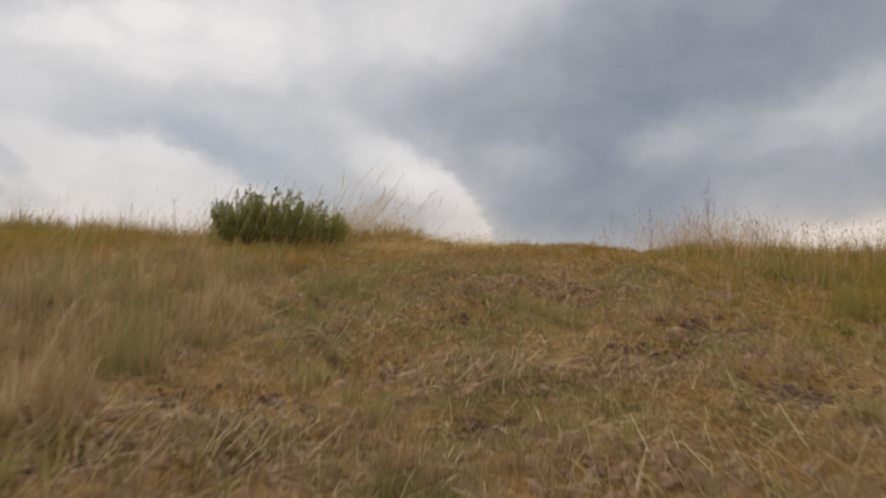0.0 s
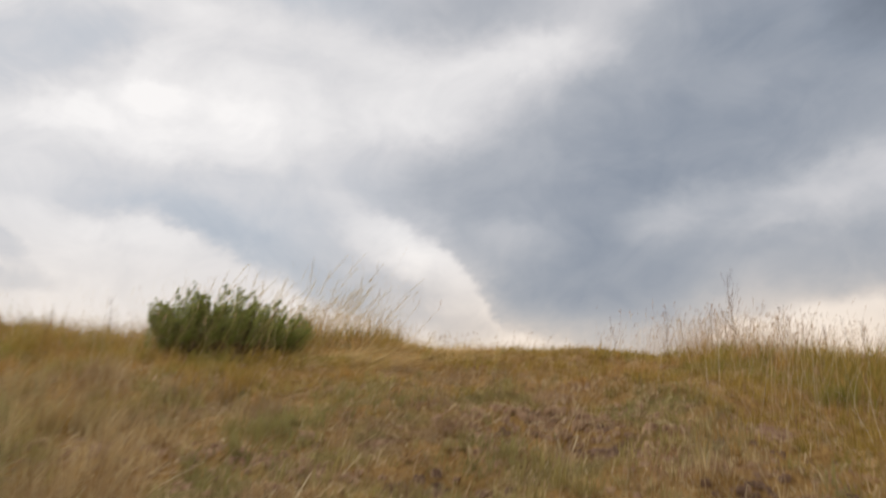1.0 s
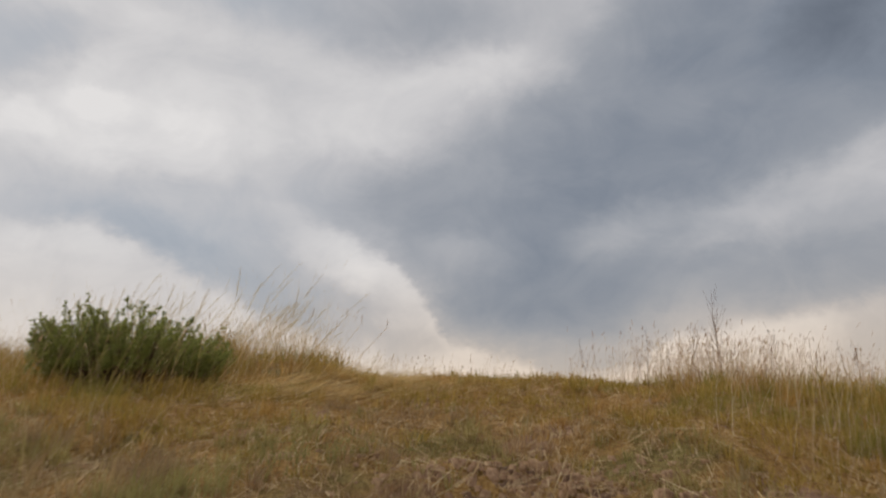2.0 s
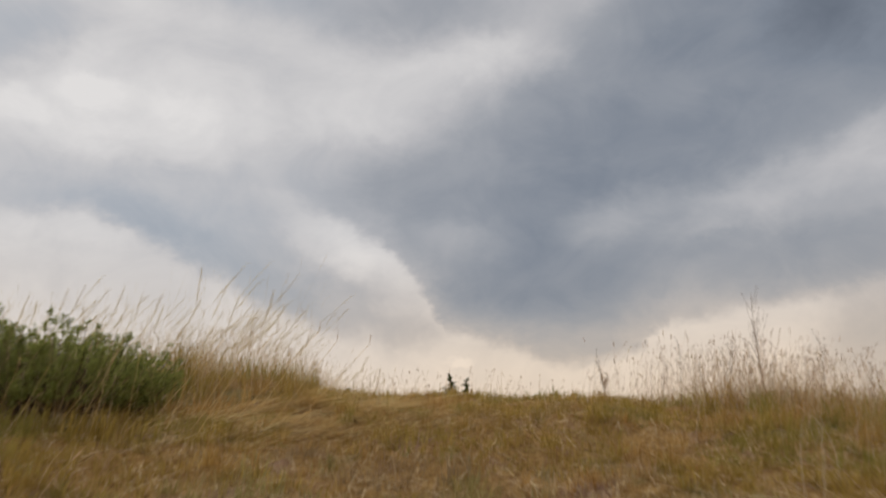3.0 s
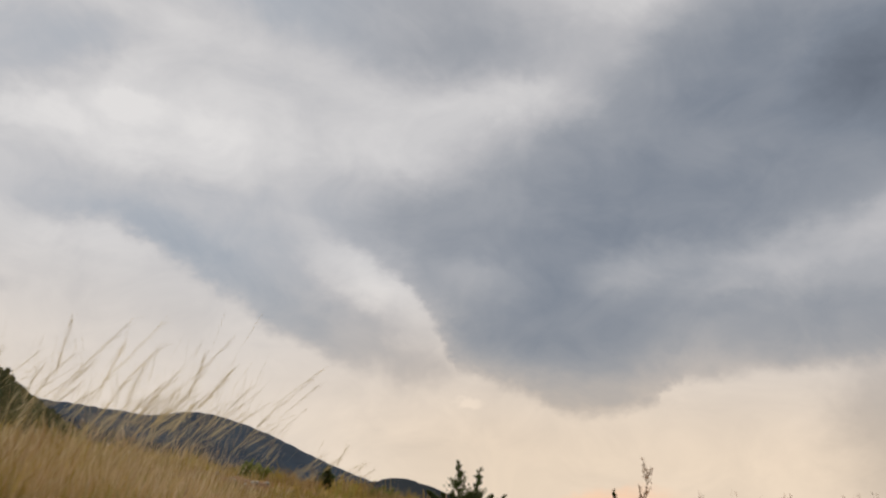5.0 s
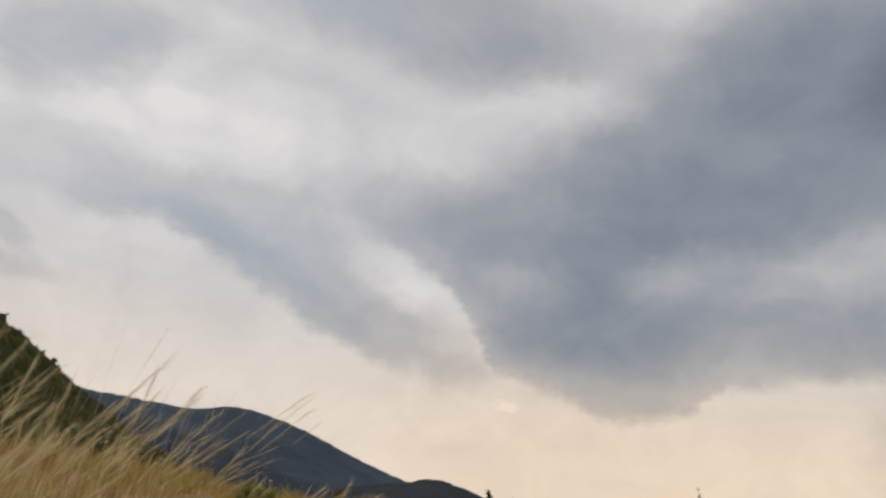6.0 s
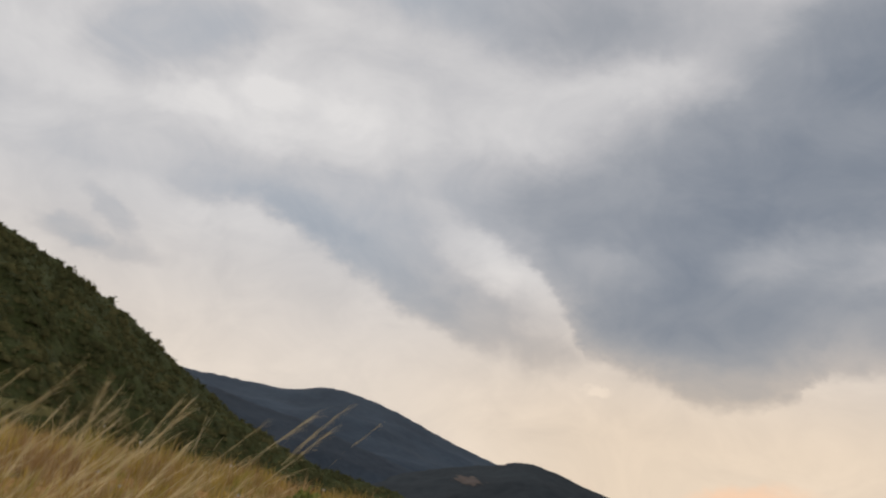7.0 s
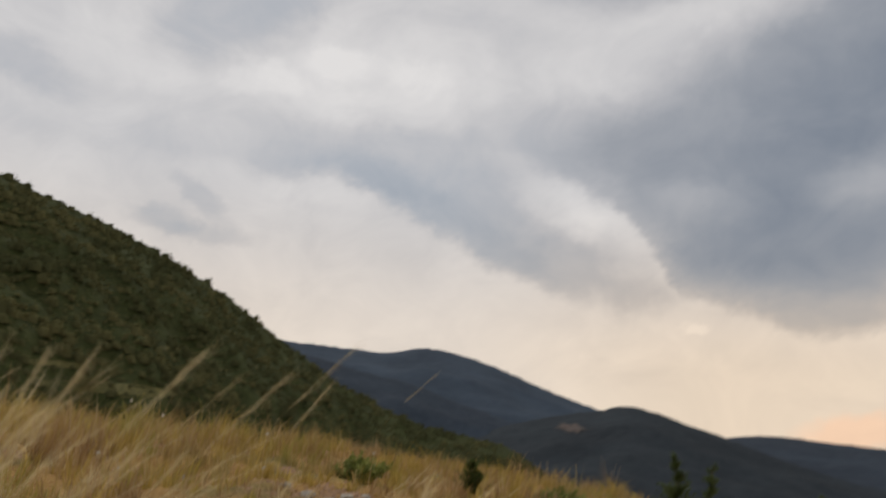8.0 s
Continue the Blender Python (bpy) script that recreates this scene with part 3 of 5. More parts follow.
def shrub_cloud(x, y, z, r, leaves=15):
    """Many small shrubs: a low faceted core and loose leaf clumps round it."""
    n = len(x)
    c = np.stack([x, y, z], -1)
    a = np.linspace(0, 2 * math.pi, 7)[:-1]
    ring = np.stack([np.cos(a), np.sin(a), np.zeros(6)], -1)
    rr = r[:, None, None] * rng.uniform(0.85, 1.1, (n, 6, 1))
    low = c[:, None] + ring * rr * 0.62 + np.array([0, 0, -0.3]) * r[:, None, None]
    mid = c[:, None] + ring * rr * 0.42 + np.array([0, 0, 0.4]) * r[:, None, None] * rng.uniform(0.7, 1.3, (n, 6, 1))
    top = c[:, None] + np.array([0, 0, 0.52]) * r[:, None, None]
    core = np.concatenate([low, mid, top], 1)
    k = np.arange(6)
    quads = np.stack([k, (k + 1) % 6, 6 + (k + 1) % 6, 6 + k], -1)
    tris = np.stack([6 + k, 6 + (k + 1) % 6, np.full(6, 12)], -1)
    base = (np.arange(n) * 13)[:, None, None]
    cq, ct = (base + quads).reshape(-1, 4), (base + tris).reshape(-1, 3)
    th, up = rng.uniform(0, 2 * math.pi, (n, leaves)), rng.uniform(-0.1, 1.0, (n, leaves))
    out = np.stack([np.cos(th) * np.sqrt(1 - np.clip(up, 0, 1) ** 2), np.sin(th) * np.sqrt(1 - np.clip(up, 0, 1) ** 2), up * 0.85], -1)
    p = c[:, None] + out * r[:, None, None] * rng.uniform(0.75, 1.06, (n, leaves, 1))
    face = out + 0.28 * rng.normal(size=out.shape)
    d1 = np.cross(face, rng.normal(size=(n, leaves, 3)))
    d1 = d1 / np.linalg.norm(d1, axis=-1, keepdims=True)
    d2 = np.cross(d1, face)
    d2 = d2 / (np.linalg.norm(d2, axis=-1, keepdims=True) + 1e-6)
    s = r[:, None, None] * rng.uniform(0.08, 0.19, (n, leaves, 1))
    lv = np.stack([p - d1 * s, p + d2 * s * 0.7, p + d1 * s, p - d2 * s * 0.7], 2).reshape(-1, 3)
    lq = np.arange(len(lv)).reshape(-1, 4) + n * 13
    return np.concatenate([core.reshape(-1, 3), lv]), np.concatenate([cq, lq]), ct


pick_a = rng.integers(30, hA.shape[1] - 4, 60000)
pick_s = (rng.uniform(0, 1, 60000) ** 0.7 * 81).astype(int)
sx, sy, sz = hX[pick_s, pick_a], hY[pick_s, pick_a], hZ[pick_s, pick_a]
sA = hA[pick_s, pick_a]
jitter = rng.uniform(-0.5, 0.5, (2, 60000)) * hR[pick_s, pick_a] * 0.006
sx, sy = sx + jitter[0], sy + jitter[1]
keep = (sA < 52) & (sA > 3.5) & (wave_noise(sx, sy, 36, 71) + 0.5 * wave_noise(sx, sy, 14, 72) < 1.1)
rise = np.degrees(np.arctan2(sz - 4.7, hR[pick_s, pick_a]))
for ga, ge, gw, gh in GLADES:
    keep &= (((sA - ga) / gw) ** 2 + ((rise - ge) / gh) ** 2 + 0.5 * wave_noise(sx, sy, 12, 74) > 0.75) | (rng.uniform(0, 1, len(sx)) < 0.45)
sx, sy, sz = sx[keep][:13500], sy[keep][:13500], sz[keep][:13500]
sr = 1.16 * np.exp(rng.normal(0.0, 0.50, len(sx))) * (1 + 0.35 * wave_noise(sx, sy, 25, 73)) * np.clip(np.hypot(sx, sy - 10) / 170, 0.7, 1.2)
v, q, t = shrub_cloud(sx, sy, sz - 0.1, np.clip(sr, 0.5, 4.0), 13)
hill_scrub = new("hill_scrub", mesh_of("hill_scrub", v, q, t, M_SCRUB, smooth=True))
tagged(hill_scrub, "dense dark green scrub on the steep hillside", "shrubs", kind="stuff")

# ---- grass ----
WIND = np.array([0.85, 0.25])


def blades(x, y, h, w, lean_to, lean):
    """Grass blades: a bent tapered strip each. lean_to: direction (n, 2); lean: how far the tip goes over, in heights."""
    n = len(x)
    z = ground_z(x, y) - 0.012
    side = rng.uniform(0, 2 * math.pi, n)
    sv = np.stack([np.cos(side), np.sin(side), np.zeros(n)], -1) * (w / 2)[:, None]
    root = np.stack([x, y, z], -1)
    go = np.concatenate([lean_to, np.zeros((n, 1))], 1)
    drop = 1 / np.sqrt(1 + lean ** 2)
    mid = root + go * (h * lean * drop * 0.34)[:, None] + np.stack([0 * h, 0 * h, h * (0.40 + 0.25 * drop)], -1) * np.clip(drop * 1.15, 0, 1)[:, None]
    tip = root + go * (h * lean * drop)[:, None] + np.stack([0 * h, 0 * h, h * drop], -1)
    v = np.stack([root - sv, root + sv, mid - sv * 0.75, mid + sv * 0.75, tip], 1)
    b = (np.arange(n) * 5)[:, None]
    return v.reshape(-1, 3), b + np.array([0, 1, 3, 2]), b + np.array([2, 3, 4])


def grass_height(x, y):
    wob = 0.35 * wave_noise(x, y, 2.0, 81)
    up = smoothstep(6.5, 8.5, y)
    left = smoothstep(-0.7, -1.8, x + wob + 0.35 * np.clip(y - 12, 0, 4)) * (0.35 + 0.65 * smoothstep(8.6, 10.2, y) + 0.38 * smoothstep(3.3, 4.3, y) * smoothstep(7.4, 6.0, y)) * (1 - 0.5 * smoothstep(12.5, 15, y))
    right = smoothstep(2.2, 3.6, x + wob) * (1 - 0.5 * smoothstep(13, 16, y)) * (0.55 + 0.25 * up)
    mound = np.exp(-((x + 0.85) / 0.62) ** 2 - ((y - 10.0) / 0.9) ** 2)
    stony = np.exp(-((x + 1.3) / 0.55) ** 2 - ((y - 16.0) / 0.5) ** 2)
    h = 0.085 + 0.22 * left + 0.17 * right + 0.15 * mound + 0.10 * smoothstep(13, 17, y) * smoothstep(1.5, 0.0, x)
    trodden = np.exp(-((x + 1.8) / 0.9) ** 2 - ((y - 8.5) / 0.6) ** 2)
    return h * (1 + 0.45 * wave_noise(x, y, 0.9, 82) + 0.3 * wave_noise(x, y, 0.33, 86)) * (1 - 0.75 * stony) * (1 - 0.8 * trodden)


def scatter(y0, y1, per_m2, left_most=-8.5, right_most=8.5):
    """Points on the part of the slope that the path looks over."""
    half = lambda yy: 0.62 * (yy + 0.6) + 1.0
    n = int((y1 - y0) * (right_most - left_most) * per_m2)
    x, y = rng.uniform(left_most, right_most, n), rng.uniform(y0, y1, n)
    keep = np.abs(x - 0.2) < half(y) * rng.uniform(0.85, 1.25, n)
    return x[keep], y[keep]


def sward(bands, dry, side=0):
    """Tufts of blades; side -1: only below the ragged line where the lower slope ends, 1: only above it."""
    vs, qs, ts, off = [], [], [], 0
    for y0, y1, tufts, count, width in bands:
        x, y = scatter(y0, y1, tufts)
        kind = wave_noise(x, y, 1.5, 83) + 0.6 * wave_noise(x, y, 0.45, 84) + 0.35 * smoothstep(8.2, 10.5, y) * smoothstep(-0.6, 0.3, x) * smoothstep(17, 14, y) * smoothstep(3.2, 2.2, x)
        bare = 0.8 * wave_noise(x, y, 0.8, 85) + 1.1 * bare_soil(x, y) + 6.5 * hollow(x, y) + 0.9 * np.exp(-((x + 1.3) / 0.45) ** 2 - ((y - 16.05) / 0.3) ** 2) + 1.1 * np.exp(-((x + 0.3) / 0.65) ** 2 - ((y - 9.15) / 0.5) ** 2)
        keep = ((kind + 0.25 * smoothstep(8.5, 6.5, y) * smoothstep(4.2, 5.8, y) - 0.45 * smoothstep(-0.5, -1.4, x) * smoothstep(8.2, 7.0, y) * smoothstep(3.6, 4.6, y) + 0.4 * smoothstep(1.5, 2.6, x) * smoothstep(9.5, 8.0, y) < 0.02) == dry) & (bare + rng.normal(size=len(x)) * 0.25 < 0.72)
        if side:
            line = 7.3 - 2.4 * smoothstep(1.3, 2.6, x) + 0.9 * wave_noise(x, y, 1.9, 87) + rng.normal(size=len(x)) * 0.45
            keep &= (y - line) * side > 0
        x, y = x[keep], y[keep]
        n = len(x)
        th, hh = rng.uniform(0, 2 * math.pi, (n, count)), grass_height(x, y) * rng.uniform(0.65, 1.35, n)
        rad = np.abs(rng.normal(size=(n, count))) * 0.035
        bx, by = x[:, None] + np.cos(th) * rad, y[:, None] + np.sin(th) * rad
        blow = rng.uniform(0.0, 0.5, (n, count))
        go = np.stack([np.cos(th), np.sin(th)], -1) * (1 - blow)[..., None] + WIND * blow[..., None]
        h = hh[:, None] * rng.uniform(0.4, 1.25, (n, count))
        lean = rng.uniform(0.15, 0.95, (n, count)) + 0.5 * (rng.uniform(0, 1, (n, count)) < 0.15)
        v, q, t = blades(bx.ravel(), by.ravel(), h.ravel(), rng.uniform(0.6, 1.3, n * count) * width, go.reshape(-1, 2), lean.ravel())
        vs.append(v), qs.append(q + off), ts.append(t + off)
        off += len(v)
    return np.concatenate(vs), np.concatenate(qs), np.concatenate(ts)


NEAR = [(2.5, 9.0, 132, 20, 0.0047)]
BANDS = [(5.0, 9.5, 124, 20, 0.005), (9.5, 12.0, 88, 18, 0.006)]
SHOULDER = [(12.0, 14.5, 72, 17, 0.0066), (14.5, 22.0, 42, 13, 0.0090)]
v, q, t = sward(BANDS, True, 1)
dry_grass = new("dry_grass", mesh_of("dry_grass", v, q, t, M_STRAW))
tagged(dry_grass, "dry golden straw grass on the slope", "grass", kind="stuff")
v, q, t = sward(NEAR, True, -1)
weathered_grass = new("weathered_grass", mesh_of("weathered_grass", v, q, t, M_WEATHERED))
tagged(weathered_grass, "weathered grey-brown grass on the lower slope", "grass", kind="stuff")
v, q, t = sward(SHOULDER, True)
rusty_grass = new("rusty_grass", mesh_of("rusty_grass", v, q, t, M_RUSTY))
tagged(rusty_grass, "brownish dry grass on the shoulder of the hill", "grass", kind="stuff")
v, q, t = sward(NEAR, False, -1)
faded_grass = new("faded_grass", mesh_of("faded_grass", v, q, t, M_WEATHERED_OLIVE))
tagged(faded_grass, "faded olive grass on the lower slope", "grass", kind="stuff")
v, q, t = sward(BANDS + SHOULDER, False, 1)
olive_grass = new("half_dry_grass", mesh_of("half_dry_grass", v, q, t, M_OLIVE))
tagged(olive_grass, "half-dry olive green grass on the slope", "grass", kind="stuff")

# ragged tufts along the foot of the juniper shrub
n = 2600
x, y = rng.uniform(-2.95, -0.95, n), rng.normal(8.38, 0.08, n)
keep = wave_noise(x, y, 0.22, 97) + 0.5 * rng.normal(size=n) > 0.25
x, y = x[keep], y[keep]
n = len(x)
th = rng.uniform(0, 2 * math.pi, n)
v, q, t = blades(x, y, rng.uniform(0.06, 0.24, n), rng.uniform(0.004, 0.008, n), 0.5 * np.stack([np.cos(th), np.sin(th)], -1) + 0.5 * WIND, rng.uniform(0.15, 0.9, n))
foot_tufts = new("tufted_grass", mesh_of("tufted_grass", v, q, t, M_OLIVE))
tagged(foot_tufts, "ragged half-dry grass tufts at the shrub's foot", "grass", kind="stuff")


# thinner grass on the rest of the hillside
n = 11000
x, y = rng.uniform(-17, 17, n), rng.uniform(-7, 27, n)
edge = np.abs(x - 0.2) - 0.62 * (y + 0.6) - 1.0
keep = (edge > rng.normal(0, 0.8, n)) | (y < 2.7) | (y > 21.8) | (np.abs(x) > 8.3)
x, y = np.repeat(x[keep], 7), np.repeat(y[keep], 7)
n = len(x)
x, y = x + rng.normal(0, 0.06, n), y + rng.normal(0, 0.06, n)
th = rng.uniform(0, 2 * math.pi, n)
go = 0.5 * np.stack([np.cos(th), np.sin(th)], -1) + 0.5 * WIND
v, q, t = blades(x, y, rng.uniform(0.10, 0.32, n), rng.uniform(0.008, 0.016, n), go, rng.uniform(0.2, 1.1, n))
outer_grass = new("hillside_grass", mesh_of("hillside_grass", v, q, t, M_STRAW))
tagged(outer_grass, "dry straw grass over the wider hillside", "grass", kind="stuff")


# bleached straws lying on the trodden ground
def litter(n_per_m2, y0, y1, long):
    x, y = scatter(y0, y1, n_per_m2)
    n = len(x)
    th = rng.uniform(0, math.pi, n)
    half = rng.uniform(0.25, 1.0, n) * long / 2
    d = np.stack([np.cos(th), np.sin(th)], -1)
    a, b = np.stack([x, y], -1) - d * half[:, None], np.stack([x, y], -1) + d * half[:, None]
    za = ground_z(a[:, 0], a[:, 1]) + rng.uniform(0.005, 0.05, n)
    zb = ground_z(b[:, 0], b[:, 1]) + rng.uniform(0.005, 0.05, n)
    wv = np.stack([-d[:, 1], d[:, 0], rng.uniform(-0.6, 0.6, n)], -1) * rng.uniform(0.0012, 0.0028, n)[:, None]
    A, B = np.column_stack([a, za]), np.column_stack([b, zb])
    v = np.stack([A - wv, B - wv, B + wv, A + wv], 1).reshape(-1, 3)
    return v, np.arange(len(v)).reshape(-1, 4)


v1, q1 = litter(560, 2.6, 9.0, 0.13)
v2, q2 = litter(140, 9.0, 14.0, 0.18)
straw_litter = new("straw_litter", mesh_of("straw_litter", np.concatenate([v1, v2]), np.concatenate([q1, q2 + len(v1)]), mat=M_LITTER))
tagged(straw_litter, "bleached straws lying on trodden ground", "straw", kind="stuff")


def straw_pile(cx, cy, r, n, long):
    """A small tangle of straws lying over one another."""
    c = np.stack([rng.normal(cx, r, n), rng.normal(cy, r * 0.7, n)], -1)
    th = rng.normal(0.6, 0.8, n)
    d = np.stack([np.cos(th), np.sin(th)], -1) * (rng.uniform(0.3, 1.0, n) * long / 2)[:, None]
    a, b = c - d, c + d
    lift = rng.uniform(0.01, 0.12, (2, n))
    A, B = np.column_stack([a, ground_z(a[:, 0], a[:, 1]) + lift[0]]), np.column_stack([b, ground_z(b[:, 0], b[:, 1]) + lift[1]])
    w = np.stack([-np.sin(th), np.cos(th), rng.uniform(-0.5, 0.5, n)], -1) * rng.uniform(0.0012, 0.0026, n)[:, None]
    v = np.stack([A - w, B - w, B + w, A + w], 1).reshape(-1, 3)
    return v, np.arange(len(v)).reshape(-1, 4)


for px, py, pr, pn in ((-0.78, 3.40, 0.24, 260), (-1.35, 3.45, 0.22, 130), (0.50, 4.27, 0.30, 220), (0.85, 3.4, 0.25, 110), (1.76, 3.65, 0.30, 150), (1.0, 6.4, 0.28, 90), (-0.5, 4.9, 0.22, 90)):
    v, q = straw_pile(px, py, pr, pn, 0.32)
    tangle = new("straw_tangle", mesh_of("straw_tangle", v, q, mat=M_BLEACHED))
    tagged(tangle, "tangle of broken bleached straws on bare ground", "straw", kind="stuff")
v1, q1 = litter(26, 2.6, 5.5, 0.34)
v2, q2 = litter(12, 5.5, 9.0, 0.3)
long_straws = new("long_straws", mesh_of("long_straws", np.concatenate([v1, v2]), np.concatenate([q1, q2 + len(v1)]), mat=M_BLEACHED))
tagged(long_straws, "long bleached straws fallen across the slope", "straw", kind="stuff")


# broken clods of bare soil on the trodden patches, darker in the hollows
def clods(x, y, size, flat):
    n = len(x)
    r = np.exp(rng.normal(size, 0.4, n)) * np.where(rng.uniform(0, 1, n) < 0.10, 1.6, 1.0) * np.where(y > 12, 0.6, 1.0)
    a = np.linspace(0, 2 * math.pi, 9)[:-1]
    c = np.stack([x, y, ground_z(x, y)], -1)[:, None]
    ring = np.stack([np.cos(a), np.sin(a), np.zeros(8)], -1)
    low = c + ring * r[:, None, None] * rng.uniform(0.9, 1.6, (n, 8, 1)) - np.array([0, 0, 1.0]) * r[:, None, None]
    mid = c + ring * r[:, None, None] * rng.uniform(0.5, 1.3, (n, 8, 1)) + np.array([0, 0, flat]) * r[:, None, None] * rng.uniform(0.15, 0.8, (n, 8, 1))
    top = c + np.array([0, 0, flat]) * r[:, None, None] * rng.uniform(0.4, 0.9, (n, 1, 1))
    k = np.arange(8)
    base = (np.arange(n) * 17)[:, None, None]
    q = (base + np.stack([k, (k + 1) % 8, 8 + (k + 1) % 8, 8 + k], -1)).reshape(-1, 4)
    t = (base + np.stack([8 + k, 8 + (k + 1) % 8, np.full(8, 16)], -1)).reshape(-1, 3)
    return np.concatenate([low, mid, top], 1).reshape(-1, 3), q, t


def strewn(places, n):
    """Points scattered over oval places (x, y, half length, half width, weight)."""
    w = np.array([p[2] * p[3] * p[4] for p in places])
    k = rng.choice(len(places), n, p=w / w.sum())
    c = np.array([p[:4] for p in places])[k]
    return c[:, 0] + rng.normal(0, 0.60, n) * c[:, 2], c[:, 1] + rng.normal(0, 0.60, n) * c[:, 3]


x, y = strewn(WORN + ((-1.3, 16.05, 0.5, 0.4, 1.4),), 3000)
v, q, t = clods(x, y, -4.2, 0.9)
soil_clods = new("soil_clods", mesh_of("soil_clods", v, q, t, M_SOIL))
tagged(soil_clods, "crumbled reddish-brown soil clods on bare ground", "soil", kind="stuff")
# darker reddish crumbs strewn over the hollows only
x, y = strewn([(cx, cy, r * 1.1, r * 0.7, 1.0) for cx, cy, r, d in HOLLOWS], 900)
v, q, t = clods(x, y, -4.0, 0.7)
dark_soil = new("dark_soil", mesh_of("dark_soil", v, q, t, M_DARK_SOIL))
tagged(dark_soil, "dark reddish soil crumbs in washed-out hollows", "soil", kind="stuff")

# short dead grass matted over the worn turf, in clumps with soil showing between them
n = 30000
mx = np.concatenate([rng.normal(0.6, 0.75, n // 2), rng.uniform(-3.0, 3.0, n // 2)])
my = np.concatenate([rng.normal(6.0, 0.9, n // 2), rng.uniform(2.7, 7.6, n // 2)])
keep = wave_noise(mx, my, 0.26, 93) + 0.7 * wave_noise(mx, my, 0.6, 94) + rng.normal(0, 0.25, n) - 6 * hollow(mx, my) > 0.15
mx, my = mx[keep], my[keep]
n = len(mx)
th = 2.5 * wave_noise(mx, my, 0.35, 95) + rng.normal(0, 0.7, n)
v, q, t = blades(mx, my, rng.uniform(0.05, 0.13, n), rng.uniform(0.003, 0.008, n), np.stack([np.cos(th), np.sin(th)], -1), rng.uniform(1.2, 5.0, n))
matted_grass = new("matted_grass", mesh_of("matted_grass", v, q, t, M_TURF))
tagged(matted_grass, "short dead grass matted over worn turf", "grass", kind="stuff")


# a swathe of long grass laid flat beside the juniper
def laid(n, cx, cy, rx, ry, tall, wide, bend, seed):
    lx, ly = rng.normal(cx, rx, n), rng.normal(cy, ry, n)
    th = 0.10 + 0.75 * wave_noise(lx, ly, 0.8, seed) + rng.normal(0, 0.30, n)
    return blades(lx, ly, rng.uniform(*tall, n), rng.uniform(*wide, n), np.stack([np.cos(th), np.sin(th)], -1), rng.uniform(*bend, n))


swathes = [laid(2900, -0.35, 9.0, 0.44, 0.38, (0.25, 0.6), (0.003, 0.007), (3.5, 11.0), 88), laid(620, -0.3, 8.95, 0.44, 0.34, (0.3, 0.7), (0.008, 0.014), (3.5, 9.0), 89),
           laid(600, 0.55, 9.2, 0.5, 0.40, (0.12, 0.35), (0.004, 0.009), (2.5, 8.0), 90)]
sizes = np.cumsum([0] + [len(w[0]) for w in swathes])
v, q, t = (np.concatenate([w[i] + (sizes[j] if i else 0) for j, w in enumerate(swathes)]) for i in range(3))
laid_grass = new("laid_grass", mesh_of("laid_grass", v, q, t, M_LAID))
tagged(laid_grass, "long pale grass blown flat beside the juniper", "grass", kind="stuff")


# ---- stalks ----
def tubes(pts, radii, sides=3):
    """Thin tubes along polylines: pts (n, k, 3), radii (n, k)."""
    n, k, _ = pts.shape
    a = np.linspace(0, 2 * math.pi, sides + 1)[:-1]
    tang = np.gradient(pts, axis=1)
    tang = tang / (np.linalg.norm(tang, axis=-1, keepdims=True) + 1e-9)
    ref = np.where(np.abs(tang[..., 2:3]) > 0.9, np.array([1.0, 0, 0]), np.array([0, 0, 1.0]))
    u = np.cross(tang, ref)
    u = u / (np.linalg.norm(u, axis=-1, keepdims=True) + 1e-9)
    w = np.cross(tang, u)
    ring = u[:, :, None] * np.cos(a)[:, None] + w[:, :, None] * np.sin(a)[:, None]
    v = pts[:, :, None] + ring * radii[:, :, None, None]
    idx = np.arange(n * k * sides).reshape(n, k, sides)
    nxt = np.roll(idx, -1, 2)
    q = np.stack([idx[:, :-1], nxt[:, :-1], nxt[:, 1:], idx[:, 1:]], -1)
    return v.reshape(-1, 3), q.reshape(-1, 4)


def ribbons(pts, radii):
    """Thin flat straws along polylines: pts (n, k, 3), radii (n, k)."""
    n, k, _ = pts.shape
    a = rng.uniform(0, 2 * math.pi, n)
    side = np.stack([np.cos(a), np.sin(a) * 0.5, np.zeros(n)], -1)[:, None] * radii[..., None]
    v = np.stack([pts - side, pts + side], 2)
    i = np.arange(n * k * 2).reshape(n, k, 2)
    q = np.stack([i[:, :-1, 0], i[:, :-1, 1], i[:, 1:, 1], i[:, 1:, 0]], -1)
    return v.reshape(-1, 3), q.reshape(-1, 4)


def culms(x, y, h, lean, bow, k=6, spread=1.1):
    """Grass stalks bending with the wind; returns their lines."""
    s = np.linspace(0, 1, k)
    z = ground_z(x, y) - 0.01
    th = rng.normal(0.2, spread, len(x))
    d = np.stack([np.cos(th), np.sin(th)], -1)
    run = (lean[:, None] * s + bow[:, None] * s ** 2.2) * h[:, None]
    rise = h[:, None] * (s - 0.35 * bow[:, None] * s ** 2.5)
    return np.stack([x[:, None] + d[:, :1] * run, y[:, None] + d[:, 1:] * run, z[:, None] + rise], -1)


def heads(tip, direction, length, fat):
    s = np.array([0.0, 0.3, 0.7, 1.0])
    p = tip[:, None] + direction[:, None] * (length[:, None] * s)[..., None]
    return tubes(p, fat[:, None] * np.array([0.25, 1.0, 0.8, 0.1]), 4)


